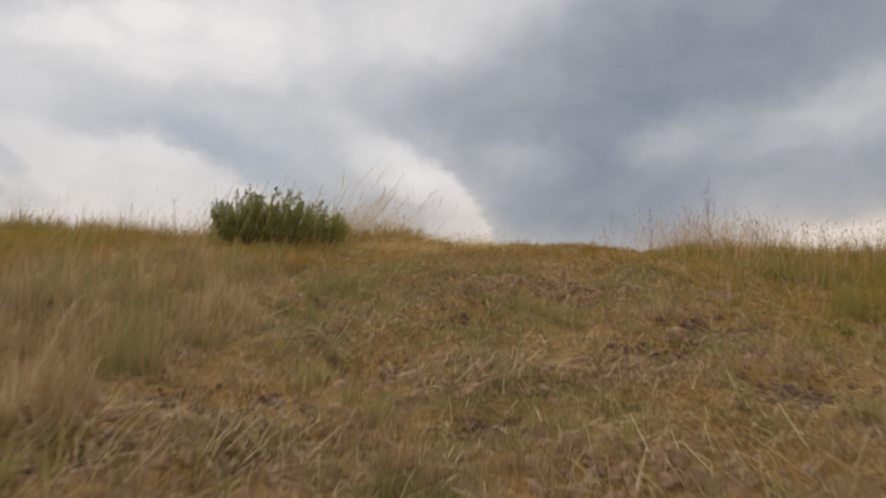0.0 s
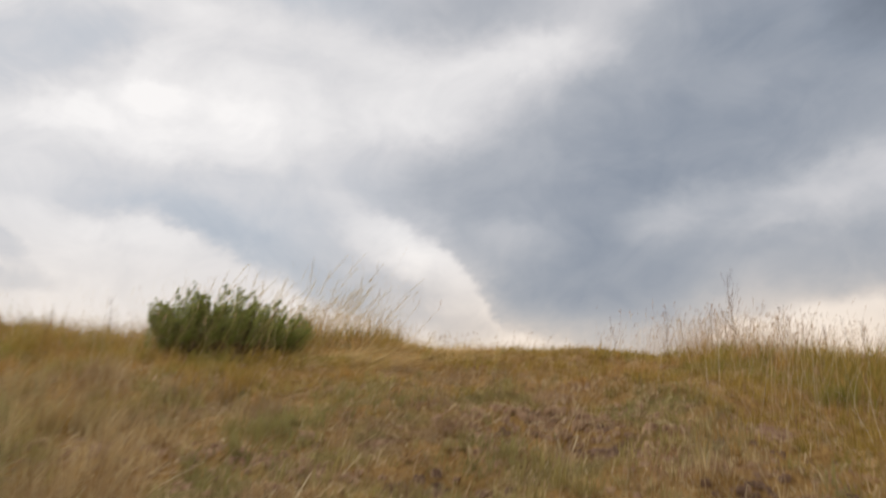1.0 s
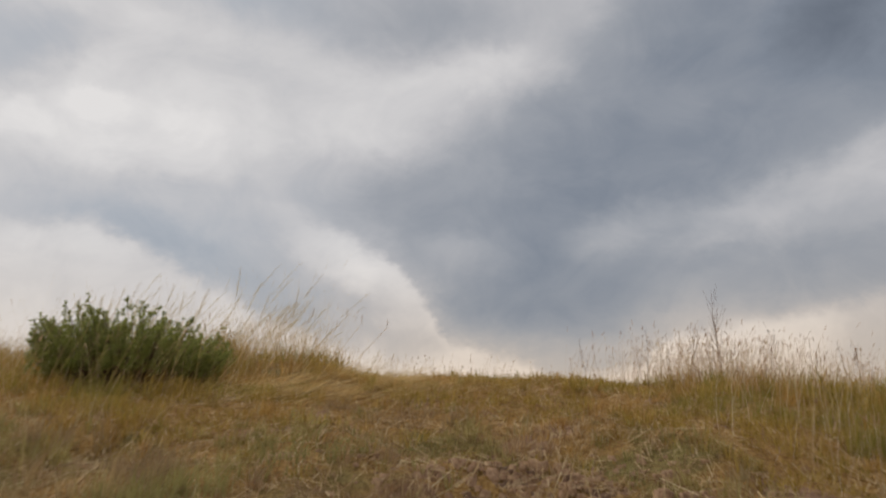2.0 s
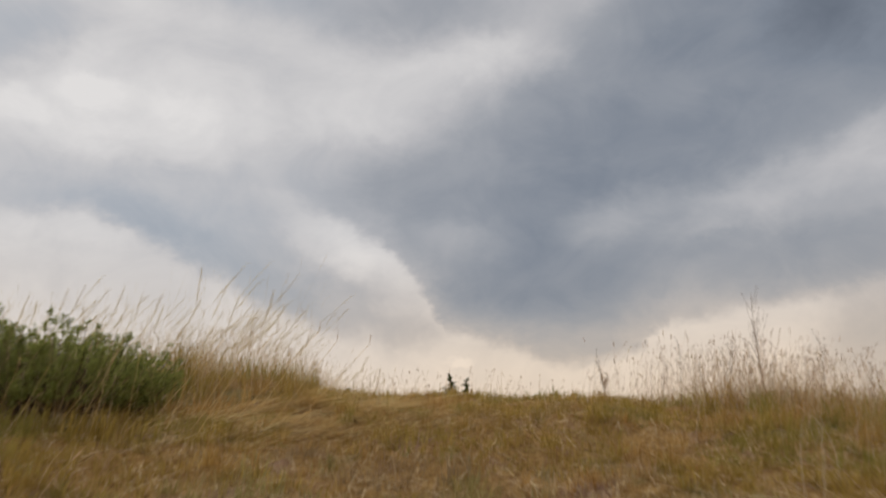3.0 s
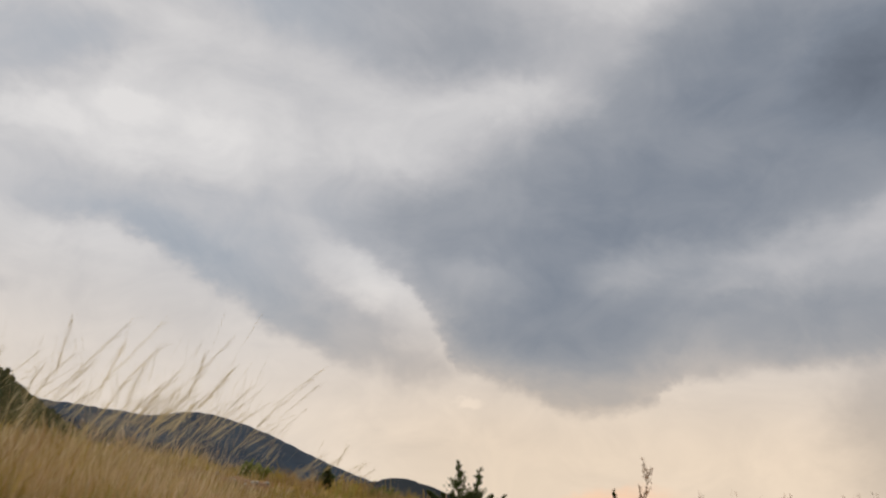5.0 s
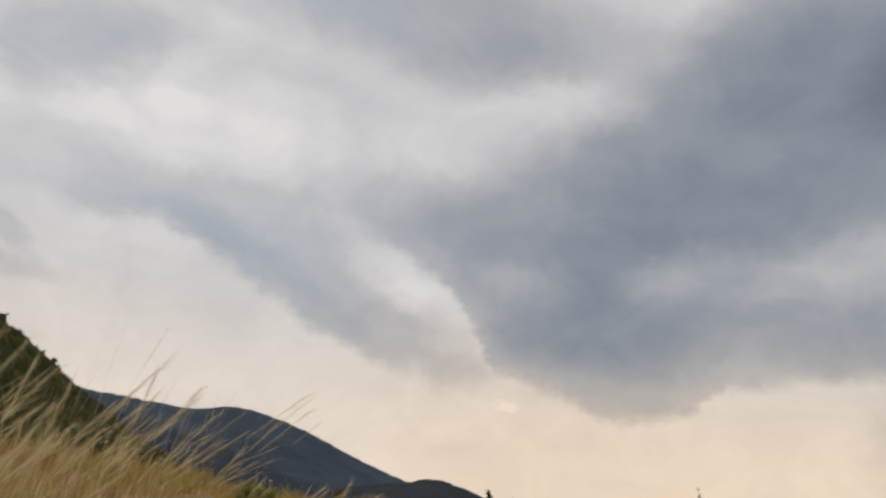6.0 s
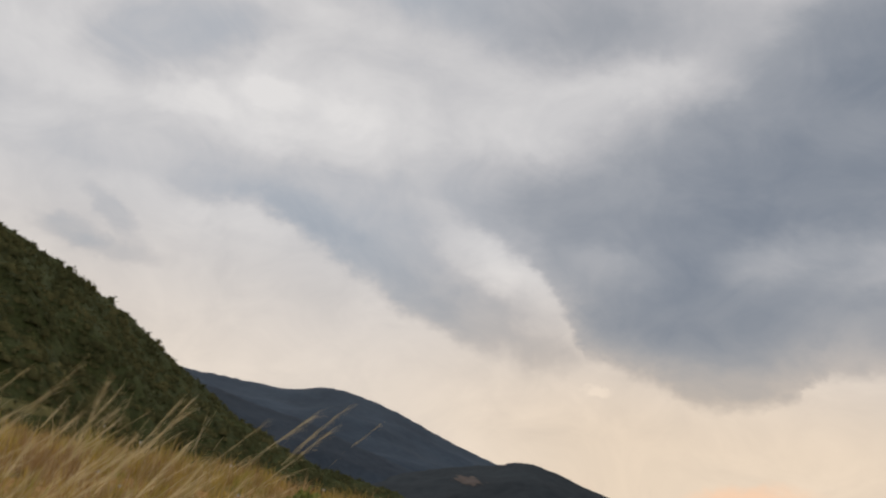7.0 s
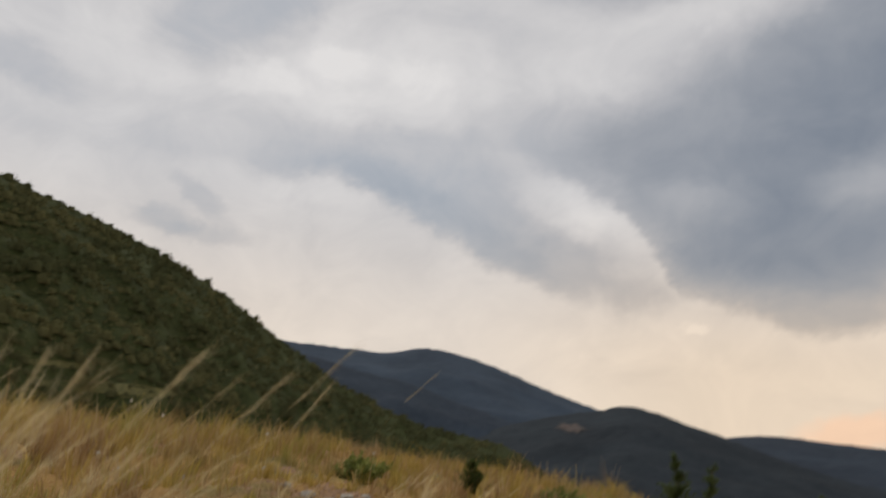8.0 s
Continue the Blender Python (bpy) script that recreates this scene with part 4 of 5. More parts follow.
def stalk_field(name, label, x, y, h, lean, bow, radius, head_len, head_fat, mat=None, head_mat=None):
    p = culms(x, y, h, lean, bow)
    v, q = ribbons(p, np.outer(radius, np.linspace(1.0, 0.45, p.shape[1])))
    ob = new(name, mesh_of(name, v, q, mat=mat or M_STALK))
    tagged(ob, label, "grass", kind="stuff")
    d = p[:, -1] - p[:, -2]
    d = d / np.linalg.norm(d, axis=-1, keepdims=True)
    hs = np.array([0.0, 0.3, 0.7, 1.0])
    hv, hq = ribbons(p[:, -1][:, None] + d[:, None] * (head_len[:, None] * hs)[..., None], head_fat[:, None] * np.array([0.3, 1.0, 0.8, 0.1]))
    part("seed_heads", mesh_of("seed_heads", hv, hq, mat=head_mat or M_HEAD), ob, "thin grass seed heads")
    return ob


def spots(n, x0, x1, y0, y1, clump):
    x, y = rng.uniform(x0, x1, n * 3), rng.uniform(y0, y1, n * 3)
    keep = wave_noise(x, y, clump, 91) + rng.normal(size=n * 3) * 0.4 > 0.1
    return x[keep][:n], y[keep][:n]


x, y = spots(1350, 2.6, 8.0, 8.8, 13.0, 1.1)
n = len(x)
stalk_field("tall_dry_stalks", "tall pale dry grass stalks with seed heads", x, y, rng.uniform(0.18, 0.46, n) * (0.5 + 0.5 * smoothstep(2.8, 3.5, x)), rng.normal(0.10, 0.18, n), rng.uniform(0, 0.3, n), rng.uniform(0.0008, 0.0016, n), rng.uniform(0.03, 0.08, n), rng.uniform(0.0018, 0.0036, n))
x, y = spots(460, 2.9, 7.0, 9.0, 12.5, 0.8)
x, y = np.concatenate([x, rng.normal(3.35, 0.50, 650)]), np.concatenate([y, rng.normal(10.35, 0.40, 650)])
n = len(x)
stalk_field("brown_stalks", "brownish dry seed stalks among pale grass", x, y, rng.uniform(0.22, 0.62, n), rng.normal(0.05, 0.30, n), rng.uniform(0, 0.25, n), rng.uniform(0.0008, 0.0016, n), rng.uniform(0.03, 0.07, n), rng.uniform(0.002, 0.004, n), M_HEAD)
x, y = rng.normal(3.35, 0.55, 700), rng.normal(10.2, 0.45, 700)
n = len(x)
stalk_field("crossing_stalks", "pale straw stalks crossing one another in a thicket", x, y, rng.uniform(0.16, 0.50, n), rng.normal(0.0, 0.42, n), rng.uniform(0, 0.35, n), rng.uniform(0.0009, 0.0018, n), rng.uniform(0.02, 0.05, n), rng.uniform(0.002, 0.004, n), M_PALE, M_STALK)
x, y = np.concatenate([rng.uniform(2.0, 3.2, 60), rng.uniform(2.6, 6.0, 190)]), np.concatenate([rng.uniform(5.8, 8.6, 60), rng.uniform(6.8, 9.4, 190)])
n = len(x)
stalk_field("edge_stalks", "tall pale straws standing out of olive grass", x, y, rng.uniform(0.26, 0.58, n), rng.normal(0.12, 0.25, n), rng.uniform(0, 0.35, n), rng.uniform(0.0010, 0.0019, n), rng.uniform(0.03, 0.07, n), rng.uniform(0.002, 0.004, n), M_PALE)
x, y = spots(800, -6.5, -0.2, 7.6, 12.5, 1.1)
n = len(x)
stalk_field("wind_bent_stalks", "wind-bent pale grass stalks beside the juniper", x, y, rng.uniform(0.28, 0.68, n), rng.normal(0.12, 0.16, n), rng.uniform(0.0, 0.28, n), rng.uniform(0.0003, 0.0007, n), rng.uniform(0.05, 0.12, n), rng.uniform(0.0006, 0.0013, n), None, M_STALK)
x, y = spots(240, -0.6, 2.6, 9.5, 13.5, 0.8)
n = len(x)
stalk_field("crest_stalks", "short thin seed stalks on the crest", x, y, rng.uniform(0.10, 0.26, n), rng.normal(0.08, 0.12, n), rng.uniform(0, 0.3, n), rng.uniform(0.0009, 0.0016, n), rng.uniform(0.015, 0.04, n), rng.uniform(0.002, 0.005, n))
x, y = spots(420, -5.5, 5.5, 3.2, 8.5, 1.4)
keep = (x < -1.0) | (x > 2.0)
x, y = x[keep], y[keep]
n = len(x)
stalk_field("slope_stalks", "scattered pale stalks on the lower slope", x, y, rng.uniform(0.22, 0.5, n), rng.normal(0.15, 0.2, n), rng.uniform(0, 0.5, n), rng.uniform(0.001, 0.002, n), rng.uniform(0.03, 0.07, n), rng.uniform(0.003, 0.005, n))

x, y = spots(2300, -4.5, -0.3, 9.4, 13.0, 0.9)
x, y = np.concatenate([x, rng.normal(-1.15, 0.75, 1500)]), np.concatenate([y, rng.normal(10.5, 0.55, 1500)])
n = len(x)
stalk_field("wispy_grass", "wispy thin tan grass on the shoulder", x, y, rng.uniform(0.16, 0.46, n) * (1 - 0.45 * smoothstep(-1.2, -0.2, x)), rng.normal(0.12, 0.16, n), rng.uniform(0.0, 0.15, n), rng.uniform(0.0005, 0.0011, n), rng.uniform(0.03, 0.09, n), rng.uniform(0.0009, 0.002, n), None, M_STALK)

x, y = spots(620, -3.4, -0.5, 9.7, 12.4, 1.0)
n = len(x)
stalk_field("fine_tall_grass", "very fine tall pale grass swaying on the mound", x, y, rng.uniform(0.35, 0.90, n), rng.normal(0.16, 0.14, n), rng.uniform(0.0, 0.18, n), rng.uniform(0.00022, 0.00045, n), rng.uniform(0.08, 0.2, n), rng.uniform(0.0005, 0.0010, n), M_FEATHER, M_FEATHER)
x, y = spots(90, -2.75, -1.0, 8.5, 8.85, 0.5)
n = len(x)
stalk_field("shrub_side_stalks", "pale stalks leaning across the juniper shrub", x, y, rng.uniform(0.3, 0.62, n), rng.uniform(0.05, 0.6, n), rng.uniform(0.0, 0.2, n), rng.uniform(0.0010, 0.0018, n), rng.uniform(0.05, 0.1, n), rng.uniform(0.0015, 0.0025, n))

# feather grass on the shoulder, bowed over by the wind
x1, y1 = spots(120, -3.5, -1.0, 10.3, 12.8, 1.2)
x2, y2 = spots(7, -5.0, -1.0, 13.0, 17.0, 1.6)
x3, y3 = rng.uniform(-1.0, -0.2, 16), rng.uniform(13.6, 15.6, 16)
x4, y4 = rng.uniform(-2.0, -1.08, 30), rng.uniform(12.05, 12.9, 30)
x, y = np.concatenate([x1, x2, x3, x4]), np.concatenate([y1, y2, y3, y4])
n = len(x)
p = culms(x, y, rng.uniform(0.55, 1.02, n) * np.where((y > 12.0) & (x < -1.05), 1.12, 1.0) * np.where((y > 13.4) & (x > -1.05), 0.55, 1.0), np.where(y > 12.0, rng.uniform(0.5, 1.0, n), np.clip(rng.normal(0.38, 0.24, n), 0.0, 0.9)), rng.uniform(0.0, 0.25, n), 8, 0.5)
v, q = ribbons(p, np.outer(rng.uniform(0.0003, 0.0006, n), np.linspace(1.0, 0.5, 8)))
feather_grass = new("feather_grass", mesh_of("feather_grass", v, q, mat=M_FEATHER))
tagged(feather_grass, "long feather grass bowed over by the wind", "grass", kind="stuff")
hairs = 84
root = p[:, 5][:, None] + (p[:, 7] - p[:, 5])[:, None] * rng.uniform(0, 1.0, (n, hairs, 1))
d = (p[:, 7] - p[:, 5])[:, None] + rng.normal(size=(n, hairs, 3)) * 0.040
d = d / np.linalg.norm(d, axis=-1, keepdims=True)
s = np.array([0, 0.5, 1.0])
hp = root[:, :, None] + d[:, :, None] * (s * 0.12)[None, None, :, None] - np.array([0, 0, 0.03]) * (s ** 2)[:, None]
hp = hp.reshape(-1, 3, 3)
hv, hq = ribbons(hp, np.tile(np.array([0.0004, 0.00035, 0.00015]), (len(hp), 1)))
part("plumes", mesh_of("plumes", hv, hq, mat=M_FEATHER), feather_grass, "silvery feathery plumes")

# ---- junipers ----


def needles(pos, along, count, length, width, spread=0.7):
    """Narrow pointed leaflets round each point of a shoot."""
    n = len(pos)
    d = along[:, None] * rng.uniform(0.4, 1.0, (n, count, 1)) + rng.normal(size=(n, count, 3)) * spread
    d = d / np.linalg.norm(d, axis=-1, keepdims=True)
    side = np.cross(d, rng.normal(size=(n, count, 3)))
    side = side / (np.linalg.norm(side, axis=-1, keepdims=True) + 1e-9)
    ln = rng.uniform(0.6, 1.25, (n, count, 1)) * length
    b = pos[:, None] + rng.normal(size=(n, count, 3)) * length * 0.15
    m = b + d * ln * 0.45
    v = np.stack([b, m - side * width, b + d * ln, m + side * width], 2).reshape(-1, 3)
    return v, np.arange(len(v)).reshape(-1, 4)


def shoots(root, tip, k, sag=0.0):
    """Curved shoots from root to tip (n, 3): first outward, then up."""
    s = np.linspace(0, 1, k)[None, :, None]
    p = root[:, None] + (tip - root)[:, None] * s
    p[..., 2] -= (np.sin(s[..., 0] * math.pi) * sag * np.linalg.norm((tip - root)[:, :2], axis=-1)[:, None])
    return p


def plumes_of(base, tip, twigs, reach, needle):
    """Feathered juniper sprays: short twigs along each axis from base to tip, clothed with needles. Returns twig lines and needle mesh."""
    n = len(base)
    axis = tip - base
    s = np.sort(rng.uniform(0.08, 1.0, (n, twigs)), axis=1)
    sag = np.array([0, 0, 1.0]) * (0.10 * np.sin(s * math.pi) * np.linalg.norm(axis, axis=-1)[:, None])[..., None]
    at = base[:, None] + axis[:, None] * s[..., None] - sag
    unit = axis / (np.linalg.norm(axis, axis=-1, keepdims=True) + 1e-9)
    d = unit[:, None] * 0.8 + rng.normal(size=(n, twigs, 3)) * 0.48
    d = d / np.linalg.norm(d, axis=-1, keepdims=True)
    ln = reach * (1.12 - 0.92 * s) * rng.uniform(0.6, 1.2, (n, twigs))
    k = np.linspace(0, 1, 6)
    p = (at[:, :, None] + d[:, :, None] * (ln[..., None] * k)[..., None]).reshape(-1, 6, 3)
    al = np.repeat(d.reshape(-1, 3), 6, axis=0)
    v, q = needles(p.reshape(-1, 3), al, 4, needle, needle * 0.085, 0.30)
    return p, v, q


def juniper_shrub(name, label, cx, cy, rx, ry, height, sprays, mat):
    z = float(ground_z(cx, cy, False))
    thing = new(name)
    thing.location = (cx, cy, z)
    tagged(thing, label, "shrub")
    th = rng.uniform(0, 2 * math.pi, sprays)
    rad = np.sqrt(rng.uniform(0.0, 1.0, sprays))
    crown = (0.94 + 0.06 * rad ** 2 - 0.30 * rad ** 7) * (1 - 0.16 * np.cos(th) * rad) * rng.uniform(0.66, 1.12, sprays)
    crown = crown * (1 + 0.14 * wave_noise(np.cos(th) * rad * rx, np.sin(th) * rad * ry, 0.20, 98))
    tip = np.stack([np.cos(th) * rad * rx, np.sin(th) * rad * ry, crown * height], -1)
    low = rng.uniform(0, 1, sprays) < 0.42
    tip[low, 2] *= rng.uniform(0.22, 0.75, low.sum())
    tip[low, :2] *= (0.92 / np.maximum(rad[low], 0.3))[:, None] * rng.uniform(0.75, 1.0, (low.sum(), 1))
    tip[:5] = np.stack([rng.uniform(0.0, 0.30, 5), rng.uniform(-0.3, 0.2, 5), height * rng.uniform(1.02, 1.15, 5)], -1)
    tip[5:9] = np.stack([rng.uniform(-0.60, -0.25, 4), rng.uniform(-0.3, 0.2, 4), height * rng.uniform(1.0, 1.08, 4)], -1)
    out = np.stack([np.cos(th) * rad * 0.7 + 0.34, np.sin(th) * rad * 0.75, np.full(sprays, 0.85)], -1) + rng.normal(size=(sprays, 3)) * 0.22
    out = out / np.linalg.norm(out, axis=-1, keepdims=True)
    base = tip - out * rng.uniform(0.15, 0.32, (sprays, 1))
    base[:, 2] = np.maximum(base[:, 2], 0.03)
    stems = shoots(base * np.array([0.35, 0.35, 0.0]), tip, 10, 0.22)
    v, q = tubes(stems, np.outer(rng.uniform(0.003, 0.007, sprays), np.linspace(1, 0.25, 10)))
    tagged(part("stem_tangle", mesh_of("stem_tangle", v, q, mat=M_BARK), thing, "grey-brown woody stems"), kind="stuff")
    _, v, q = plumes_of(base, tip, 16, 0.064, 0.021)
    part("foliage", mesh_of("foliage", v, q, mat=mat), thing, "dense feathery green needles")
    return thing


juniper_shrub("juniper_shrub", "low spreading green juniper shrub in dry grass", -1.90, 9.24, 0.83, 0.78, 0.52, 620, M_JUNIPER)


def juniper_tree(name, label, cx, cy, leaders, mat, group="young junipers", base=None):
    """Upright young juniper: leaders (dx, dy, height, lean) with short side shoots."""
    z = float(ground_z(cx, cy, False)) if base is None else base
    thing = new(name)
    thing.location = (cx, cy, z)
    tagged(thing, label, "shrub", group)
    for dx, dy, h, lean in leaders:
        root, tip = np.array([[dx * 0.35, dy * 0.35, -0.02]]), np.array([[dx + lean * h, dy, h]])
        stem = shoots(root, tip, 12, 0.05)
        stem[0, 1:-1] += rng.normal(size=(10, 3)) * 0.008
        v, q = tubes(stem, np.outer([0.011 * h ** 0.5], np.linspace(1, 0.15, 12)), 5)
        leader = part("stem", mesh_of("stem", v, q, mat=M_BARK), thing, "thin brown stem")
        m = int(70 * h) + 16
        s = rng.uniform(0.10, 0.97, m)
        at = np.stack([np.interp(s, np.linspace(0, 1, 12), stem[0, :, i]) for i in range(3)], -1)
        th = rng.uniform(0, 2 * math.pi, m)
        reach = (0.012 + 0.30 * h ** 0.5 * (1 - s) ** 1.2) * rng.uniform(0.3, 1.25, m)
        end = at + np.stack([np.cos(th) * reach, np.sin(th) * reach, reach * rng.uniform(0.4, 1.0, m)], -1)
        tw = shoots(at, end, 6, 0.1)
        tv, tq = tubes(tw, np.outer(np.full(m, 0.0025), np.linspace(1, 0.3, 6)))
        along = np.gradient(tw, axis=1).reshape(-1, 3)
        pos = tw.reshape(-1, 3)
        keepers = stem[0, 4:]
        pos = np.concatenate([pos, keepers])
        along = np.concatenate([along, np.gradient(keepers, axis=0)])
        along = along / (np.linalg.norm(along, axis=-1, keepdims=True) + 1e-9)
        fv, fq = needles(pos, along, 9, 0.030, 0.0034)
        tagged(part("side_shoots", mesh_of("side_shoots", tv, tq, mat=M_BARK), leader), kind="stuff")
        part("foliage", mesh_of("foliage", fv, fq, mat=mat), leader, "dark green needles")
    return thing


juniper_tree("young_juniper", "dark young juniper with two upright leaders", 1.31, 16.7,
             [(-0.16, 0.0, 0.69, 0.02), (0.15, 0.08, 0.64, 0.02), (-0.44, 0.08, 0.31, -0.15), (0.44, 0.0, 0.33, 0.15), (-0.55, -0.08, 0.18, -0.1), (0.02, -0.18, 0.31, 0.0), (0.57, 0.08, 0.18, 0.1), (-0.31, -0.08, 0.28, 0.0), (0.31, -0.08, 0.3, 0.0), (0.0, 0.18, 0.31, 0.0), (-0.19, -0.14, 0.31, 0.0), (0.18, -0.14, 0.3, 0.0), (-0.37, 0.14, 0.25, 0.0), (0.39, 0.14, 0.25, 0.0), (-0.08, -0.18, 0.26, 0.0), (0.08, 0.08, 0.28, 0.0), (-0.25, 0.14, 0.26, 0.0), (0.25, 0.14, 0.26, 0.0)], M_JUNIPER_DARK)
juniper_tree("young_juniper", "small dark juniper sapling at the field edge", -0.48, 17.27, [(0, 0, 0.30, 0.0), (0.03, 0.03, 0.20, 0.1)], M_JUNIPER_DARK)
juniper_tree("young_juniper", "tiny juniper sapling on the crest", 2.75, 19.3, [(0, 0, 0.44, 0.0), (0.09, 0.03, 0.32, 0.1), (-0.08, 0.03, 0.30, -0.1)], M_JUNIPER_DARK)
juniper_tree("young_juniper", "small juniper sapling beside a bare stem", 3.98, 19.9, [(0, 0, 0.95, 0.0), (0.09, 0.05, 0.70, 0.1), (-0.09, 0.05, 0.60, -0.1), (0.05, -0.08, 0.55, 0.0)], M_JUNIPER_DARK)


# ---- dead weeds ----
def dead_weed(name, label, cx, cy, h, lean, branches, leafy=0, group="dead weeds", thick=0.004, mat=None):
    mat = mat or M_DEAD
    z = float(ground_z(cx, cy, False))
    thing = new(name)
    thing.location = (cx, cy, z - 0.01)
    tagged(thing, label, "weed", group)
    root, tip = np.array([[0.0, 0, 0]]), np.array([[lean * h, 0.0, h]])
    stem = shoots(root, tip, 12, 0.0)
    stem[0, 1:-1, :2] += np.cumsum(rng.normal(size=(10, 2)) * 0.006 * h, axis=0)
    v, q = tubes(stem, np.outer([thick], np.linspace(1, 0.3, 12)), 5)
    main = part("stem", mesh_of("stem", v, q, mat=mat), thing, "dry brown stem")
    s = rng.uniform(0.35, 0.97, branches)
    at = np.stack([np.interp(s, np.linspace(0, 1, 12), stem[0, :, i]) for i in range(3)], -1)
    th = rng.uniform(0, 2 * math.pi, branches)
    reach = h * rng.uniform(0.07, 0.26, branches) * (1.2 - s * 0.6)
    end = at + np.stack([np.cos(th) * reach * 0.45, np.sin(th) * reach * 0.45, reach * 1.0], -1)
    tw = shoots(at, end, 6, 0.3)
    d = tw[:, -1] - tw[:, -2]
    d = d / np.linalg.norm(d, axis=-1, keepdims=True)
    for i in range(branches):
        bv, bq = tubes(tw[i:i + 1], np.outer([thick * 0.5], np.linspace(1, 0.4, 6)))
        branch = part("branch", mesh_of("branch", bv, bq, mat=mat), thing)
        hv, hq = heads(tw[i:i + 1, -1], d[i:i + 1], rng.uniform(0.010, 0.022, 1), rng.uniform(0.0018, 0.0042, 1))
        part("seed_head", mesh_of("seed_head", hv, hq, mat=mat), branch, "small dark seed head")
    if leafy:
        pos = tw[:, 1:].reshape(-1, 3)
        fv, fq = needles(pos, np.tile([0, 0, 1.0], (len(pos), 1)), leafy, 0.045, 0.007)
        part("leaves", mesh_of("leaves", fv, fq, mat=M_HEAD), main, "sparse drab leaves")
    return thing


dead_weed("dead_weed", "tall branched dry brown weed above the grass", 3.42, 10.33, 1.04, -0.03, 18, thick=0.0044)
dead_weed("dead_weed", "slender forked dry brown weed above the grass", 3.50, 10.45, 0.80, -0.09, 14, thick=0.0034)
dead_weed("bare_sapling", "thin sapling with sparse drab leaves", 4.22, 19.75, 1.36, 0.24, 20, leafy=4, thick=0.010)
dead_weed("bare_shrub", "leafless grey-brown shrub below the field edge", 0.35, 30.0, 3.7, 0.02, 90, group="", thick=0.022, mat=M_TWIG)
for wx, wy, wh in ((2.5, 9.8, 0.55), (3.0, 10.2, 0.60), (3.25, 11.0, 0.62), (3.9, 10.3, 0.68), (4.3, 11.2, 0.72), (4.6, 10.1, 0.55), (5.2, 11.0, 0.66), (2.2, 10.9, 0.46), (5.8, 10.6, 0.6), (3.7, 11.8, 0.7), (3.35, 10.4, 0.5), (3.7, 10.9, 0.55), (4.1, 10.7, 0.6), (4.45, 10.6, 0.5), (3.1, 10.8, 0.45), (4.9, 10.5, 0.6), (2.8, 11.2, 0.42), (5.5, 11.4, 0.55),
                   (-3.2, 9.6, 0.62), (-3.6, 8.8, 0.5)):
    dead_weed("dead_weed", "dry brown weed among pale grass stalks", wx, wy, wh, float(rng.normal(0.05, 0.12)), 12, thick=0.0024)


def single_culm(x, y, h, lean):
    z = float(ground_z(x, y, False))
    thing = new("tall_culm")
    thing.location = (x, y, z - 0.01)
    tagged(thing, "single tall pale straw standing upright", "grass stalk", "tall culms")
    p = shoots(np.array([[0.0, 0, 0]]), np.array([[lean * h, 0, h]]), 8, 0.0)
    v, q = tubes(p, np.outer([0.0032 if x > 2 else 0.0022], np.linspace(1, 0.5, 8)), 4)
    part("stalk", mesh_of("stalk", v, q, mat=M_BLEACHED if x > 2 else M_LAID), thing)
    hv, hq = heads(p[:, -1], np.array([[0.1, 0, 0.99]]), np.array([0.08]), np.array([0.0022]))
    part("seed_head", mesh_of("seed_head", hv, hq, mat=M_STALK), thing, "narrow pale seed head")


for cx, cy, ch, cl in ((2.43, 6.6, 0.62, 0.01), (-1.25, 7.75, 0.52, 0.10), (-1.55, 7.8, 0.45, 0.42), (-1.05, 7.9, 0.48, 0.35), (-2.0, 7.7, 0.40, 0.3), (-0.8, 8.3, 0.42, 0.55), (-0.45, 8.6, 0.55, 0.75),
                       (-2.3, 7.75, 0.5, 0.5), (-2.15, 7.9, 0.55, 0.6), (-1.85, 7.6, 0.42, 0.45), (-1.7, 7.85, 0.5, 0.7), (-1.4, 7.6, 0.36, 0.2), (-1.2, 8.0, 0.55, 0.8), (-0.95, 8.1, 0.5, 0.6), (-0.7, 8.7, 0.6, 0.9), (-0.6, 8.9, 0.5, 0.7), (-0.9, 8.6, 0.62, 0.8), (-0.3, 9.0, 0.5, 0.9),
                       (2.3, 6.0, 0.4, 0.1), (2.9, 7.2, 0.45, 0.05), (3.3, 6.8, 0.5, -0.05), (2.75, 7.8, 0.4, 0.1), (3.6, 7.6, 0.45, 0.0)):
    single_culm(cx, cy + (0.8 if cx < -0.7 and cy < 8.2 else 0.0), ch, cl)


# ---- stones, herbs and flowers on the shoulder ----
def stone(x, y, sx_, sy_, sz_):
    bm = bmesh.new()
    bmesh.ops.create_icosphere(bm, subdivisions=2, radius=1.0)
    off = Vector((x * 3.1, y * 2.7, 0))
    for vert in bm.verts:
        d = vert.co.copy()
        vert.co *= 1 + 0.35 * noise.noise(d * 1.4 + off) + 0.12 * noise.noise(d * 3.5 + off)
        vert.co.z = max(vert.co.z, -0.5)
        vert.co = Vector((vert.co.x * sx_, vert.co.y * sy_, vert.co.z * sz_))
    me = bpy.data.meshes.new("stone")
    bm.to_mesh(me)
    bm.free()
    me.materials.append(M_STONE)
    ob = new("stone", me)
    ob.matrix_world = pose(x, y, float(ground_z(x, y)) + 0.35 * sz_, 0, 0, x * 77)
    tagged(ob, "pale weathered limestone lying in dry grass", "stone", "stones on the shoulder")


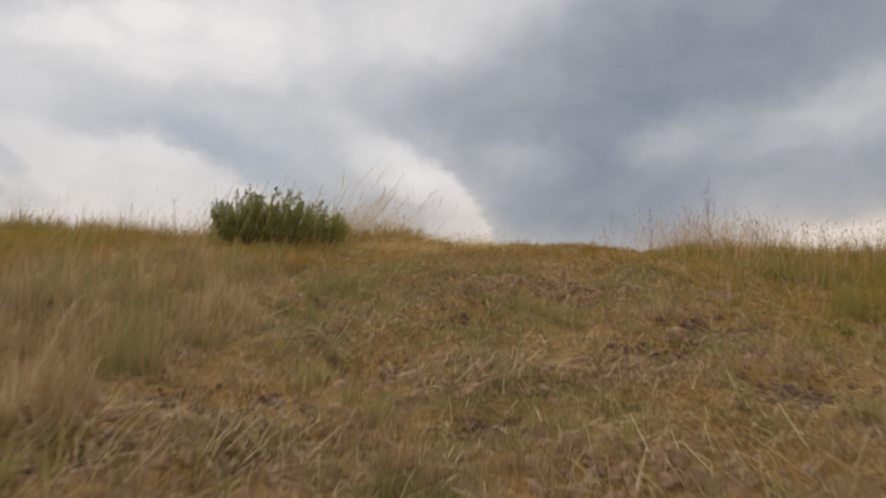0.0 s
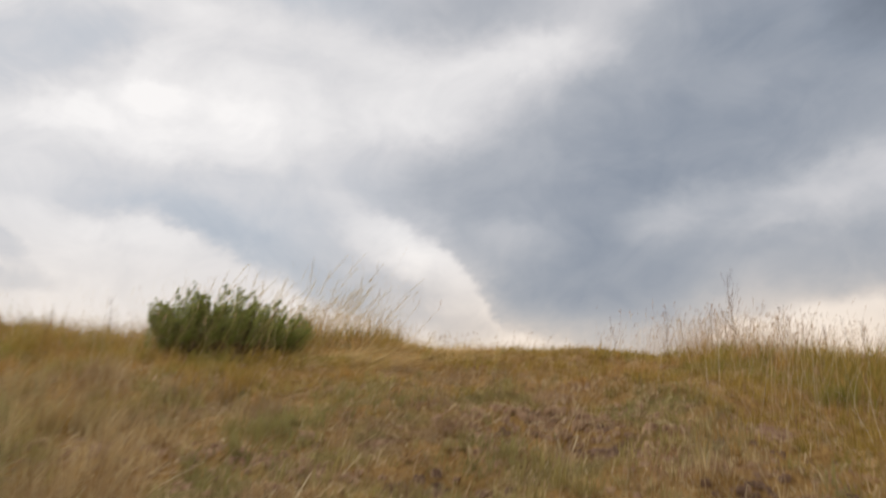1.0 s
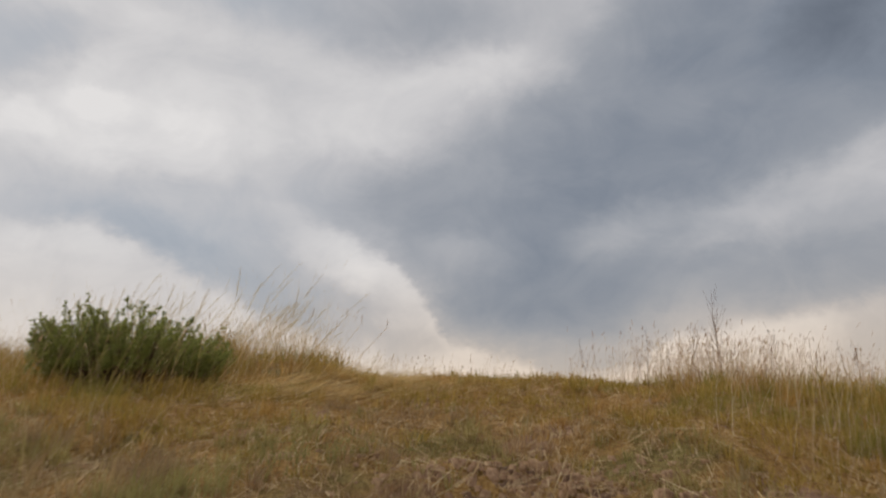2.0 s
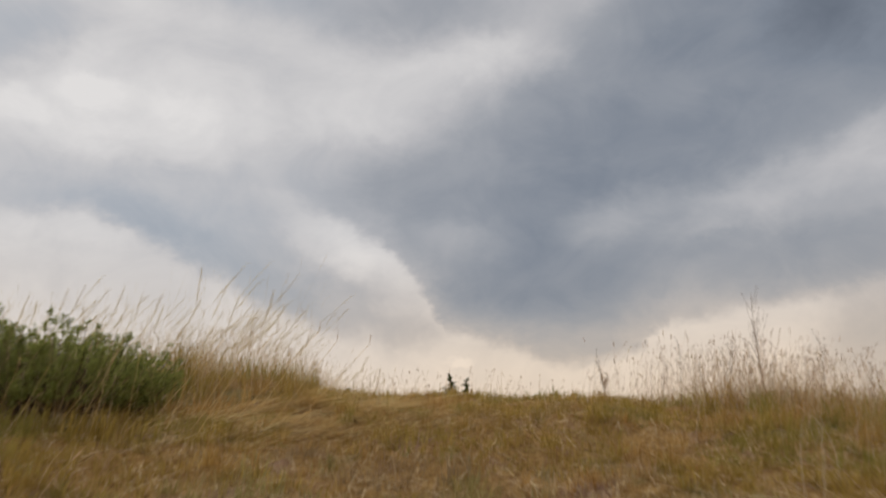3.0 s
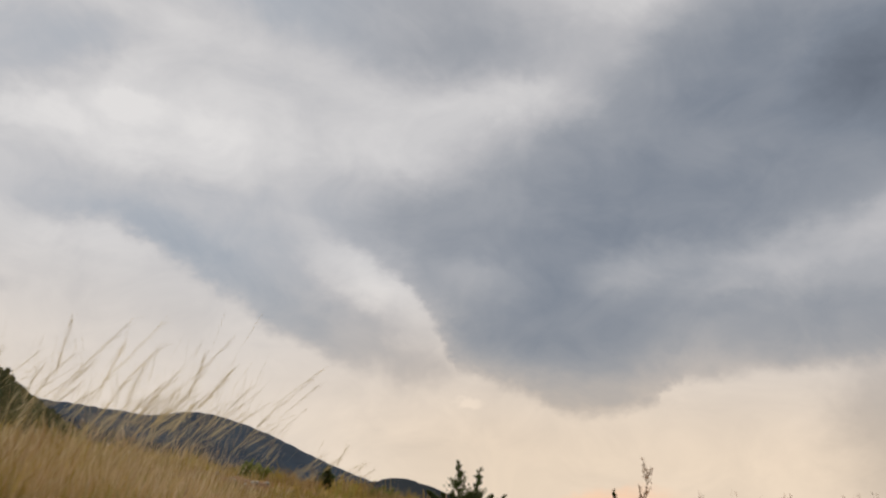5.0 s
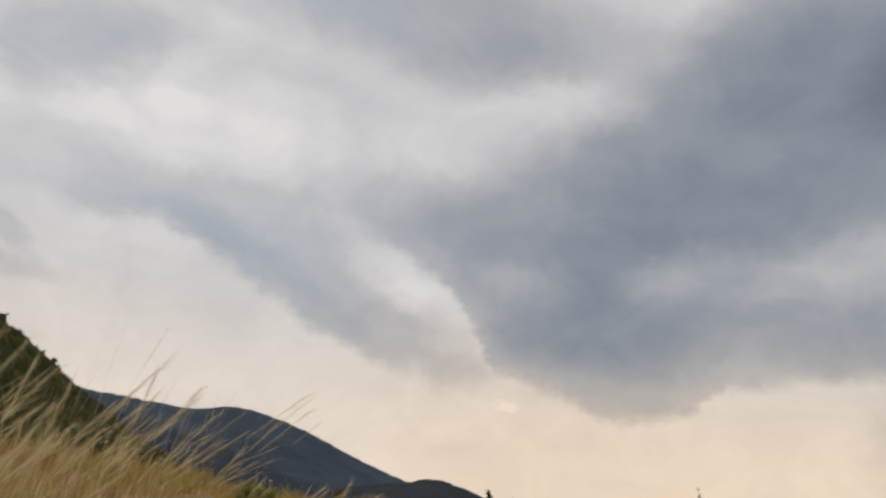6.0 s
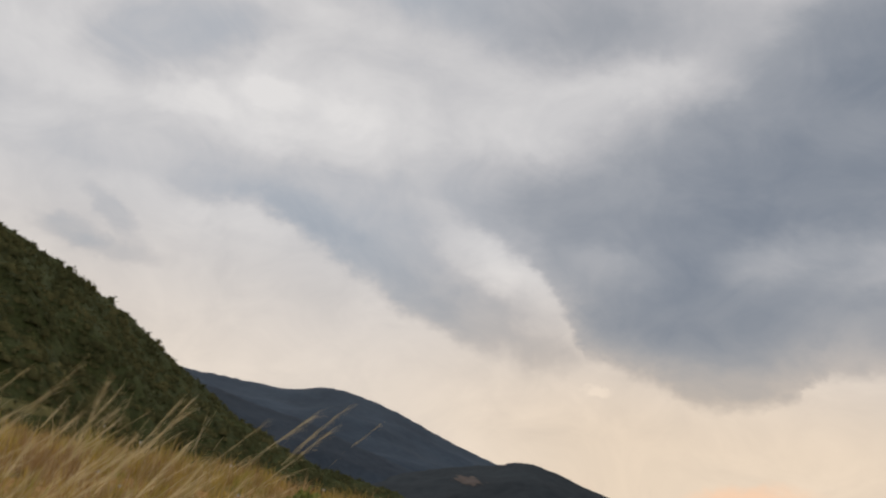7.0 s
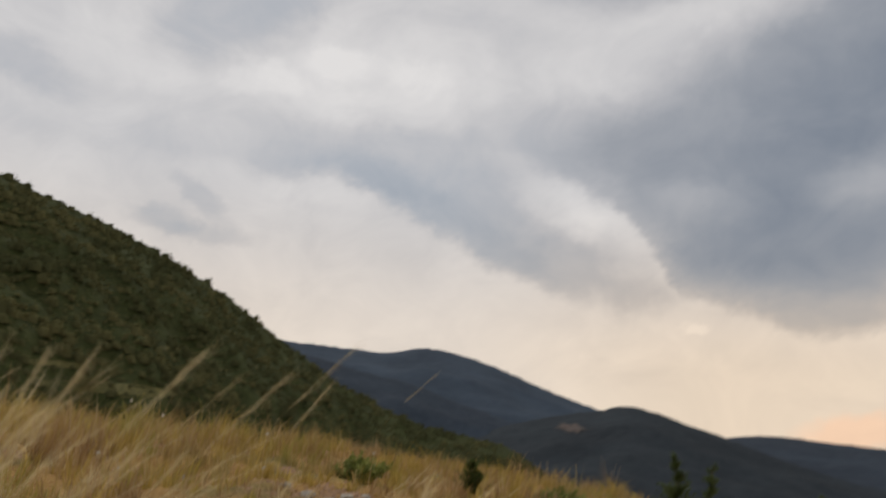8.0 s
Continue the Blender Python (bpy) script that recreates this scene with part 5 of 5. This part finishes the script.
for px, py, a, b, c in ((-1.46, 15.98, 0.075, 0.055, 0.028), (-1.33, 16.05, 0.085, 0.06, 0.03), (-1.20, 16.12, 0.06, 0.05, 0.028), (-1.08, 16.2, 0.045, 0.04, 0.026), (-1.40, 15.82, 0.045, 0.045, 0.03), (-1.62, 15.95, 0.045, 0.04, 0.028), (-0.80, 16.3, 0.05, 0.04, 0.03), (-2.6, 16.2, 0.045, 0.04, 0.03)):
    stone(px, py, a, b, c)


def herb(x, y, r, h, n):
    z = float(ground_z(x, y, False))
    thing = new("green_herb")
    thing.location = (x, y, z)
    tagged(thing, "leafy green herb among dry grass", "plant", "green herbs")
    th, rad = rng.uniform(0, 2 * math.pi, n), np.sqrt(rng.uniform(0, 1, n)) * r
    tip = np.stack([np.cos(th) * rad, np.sin(th) * rad, h * rng.uniform(0.5, 1.0, n) * (1.1 - 0.5 * rad / r)], -1)
    p = shoots(tip * np.array([0.2, 0.2, 0]), tip, 6, 0.15)
    v, q = tubes(p, np.outer(np.full(n, 0.0025), np.linspace(1, 0.4, 6)))
    part("stems", mesh_of("stems", v, q, mat=M_HERB), thing)
    pos = p[:, 2:].reshape(-1, 3)
    fv, fq = needles(pos, np.tile([0, 0, 0.7], (len(pos), 1)), 5, 0.06, 0.013)
    part("leaves", mesh_of("leaves", fv, fq, mat=M_HERB), thing, "soft green leaves")


for hx, hy, hr, hh, hn in ((-1.42, 17.1, 0.24, 0.22, 60), (0.25, 17.6, 0.25, 0.16, 30)):
    herb(hx, hy, hr, hh, hn)


def flower(x, y, h):
    z = float(ground_z(x, y, False))
    thing = new("pale_flower")
    thing.location = (x, y, z)
    tagged(thing, "pale flower head on a thin stalk", "flower", "pale flowers")
    p = shoots(np.array([[0.0, 0, 0]]), np.array([[0.12 * h, 0, h]]), 6, 0)
    v, q = tubes(p, np.outer([0.0022], np.linspace(1, 0.6, 6)), 4)
    part("stalk", mesh_of("stalk", v, q, mat=M_STALK), thing)
    pos = np.tile(p[:, -1], (10, 1)) + rng.normal(size=(10, 3)) * 0.004
    fv, fq = needles(pos, np.tile([0, 0, 1.0], (10, 1)), 4, 0.012, 0.004, 0.9)
    part("petals", mesh_of("petals", fv, fq, mat=M_FLOWER), thing, "small off-white petals")


for fx, fy, fh in ((-2.9, 16.2, 0.42), (-2.6, 15.0, 0.30), (-2.3, 14.8, 0.26), (-3.6, 16.8, 0.45), (-1.6, 15.4, 0.28), (-2.1, 16.5, 0.35), (-1.2, 16.6, 0.3)):
    flower(fx, fy, fh)
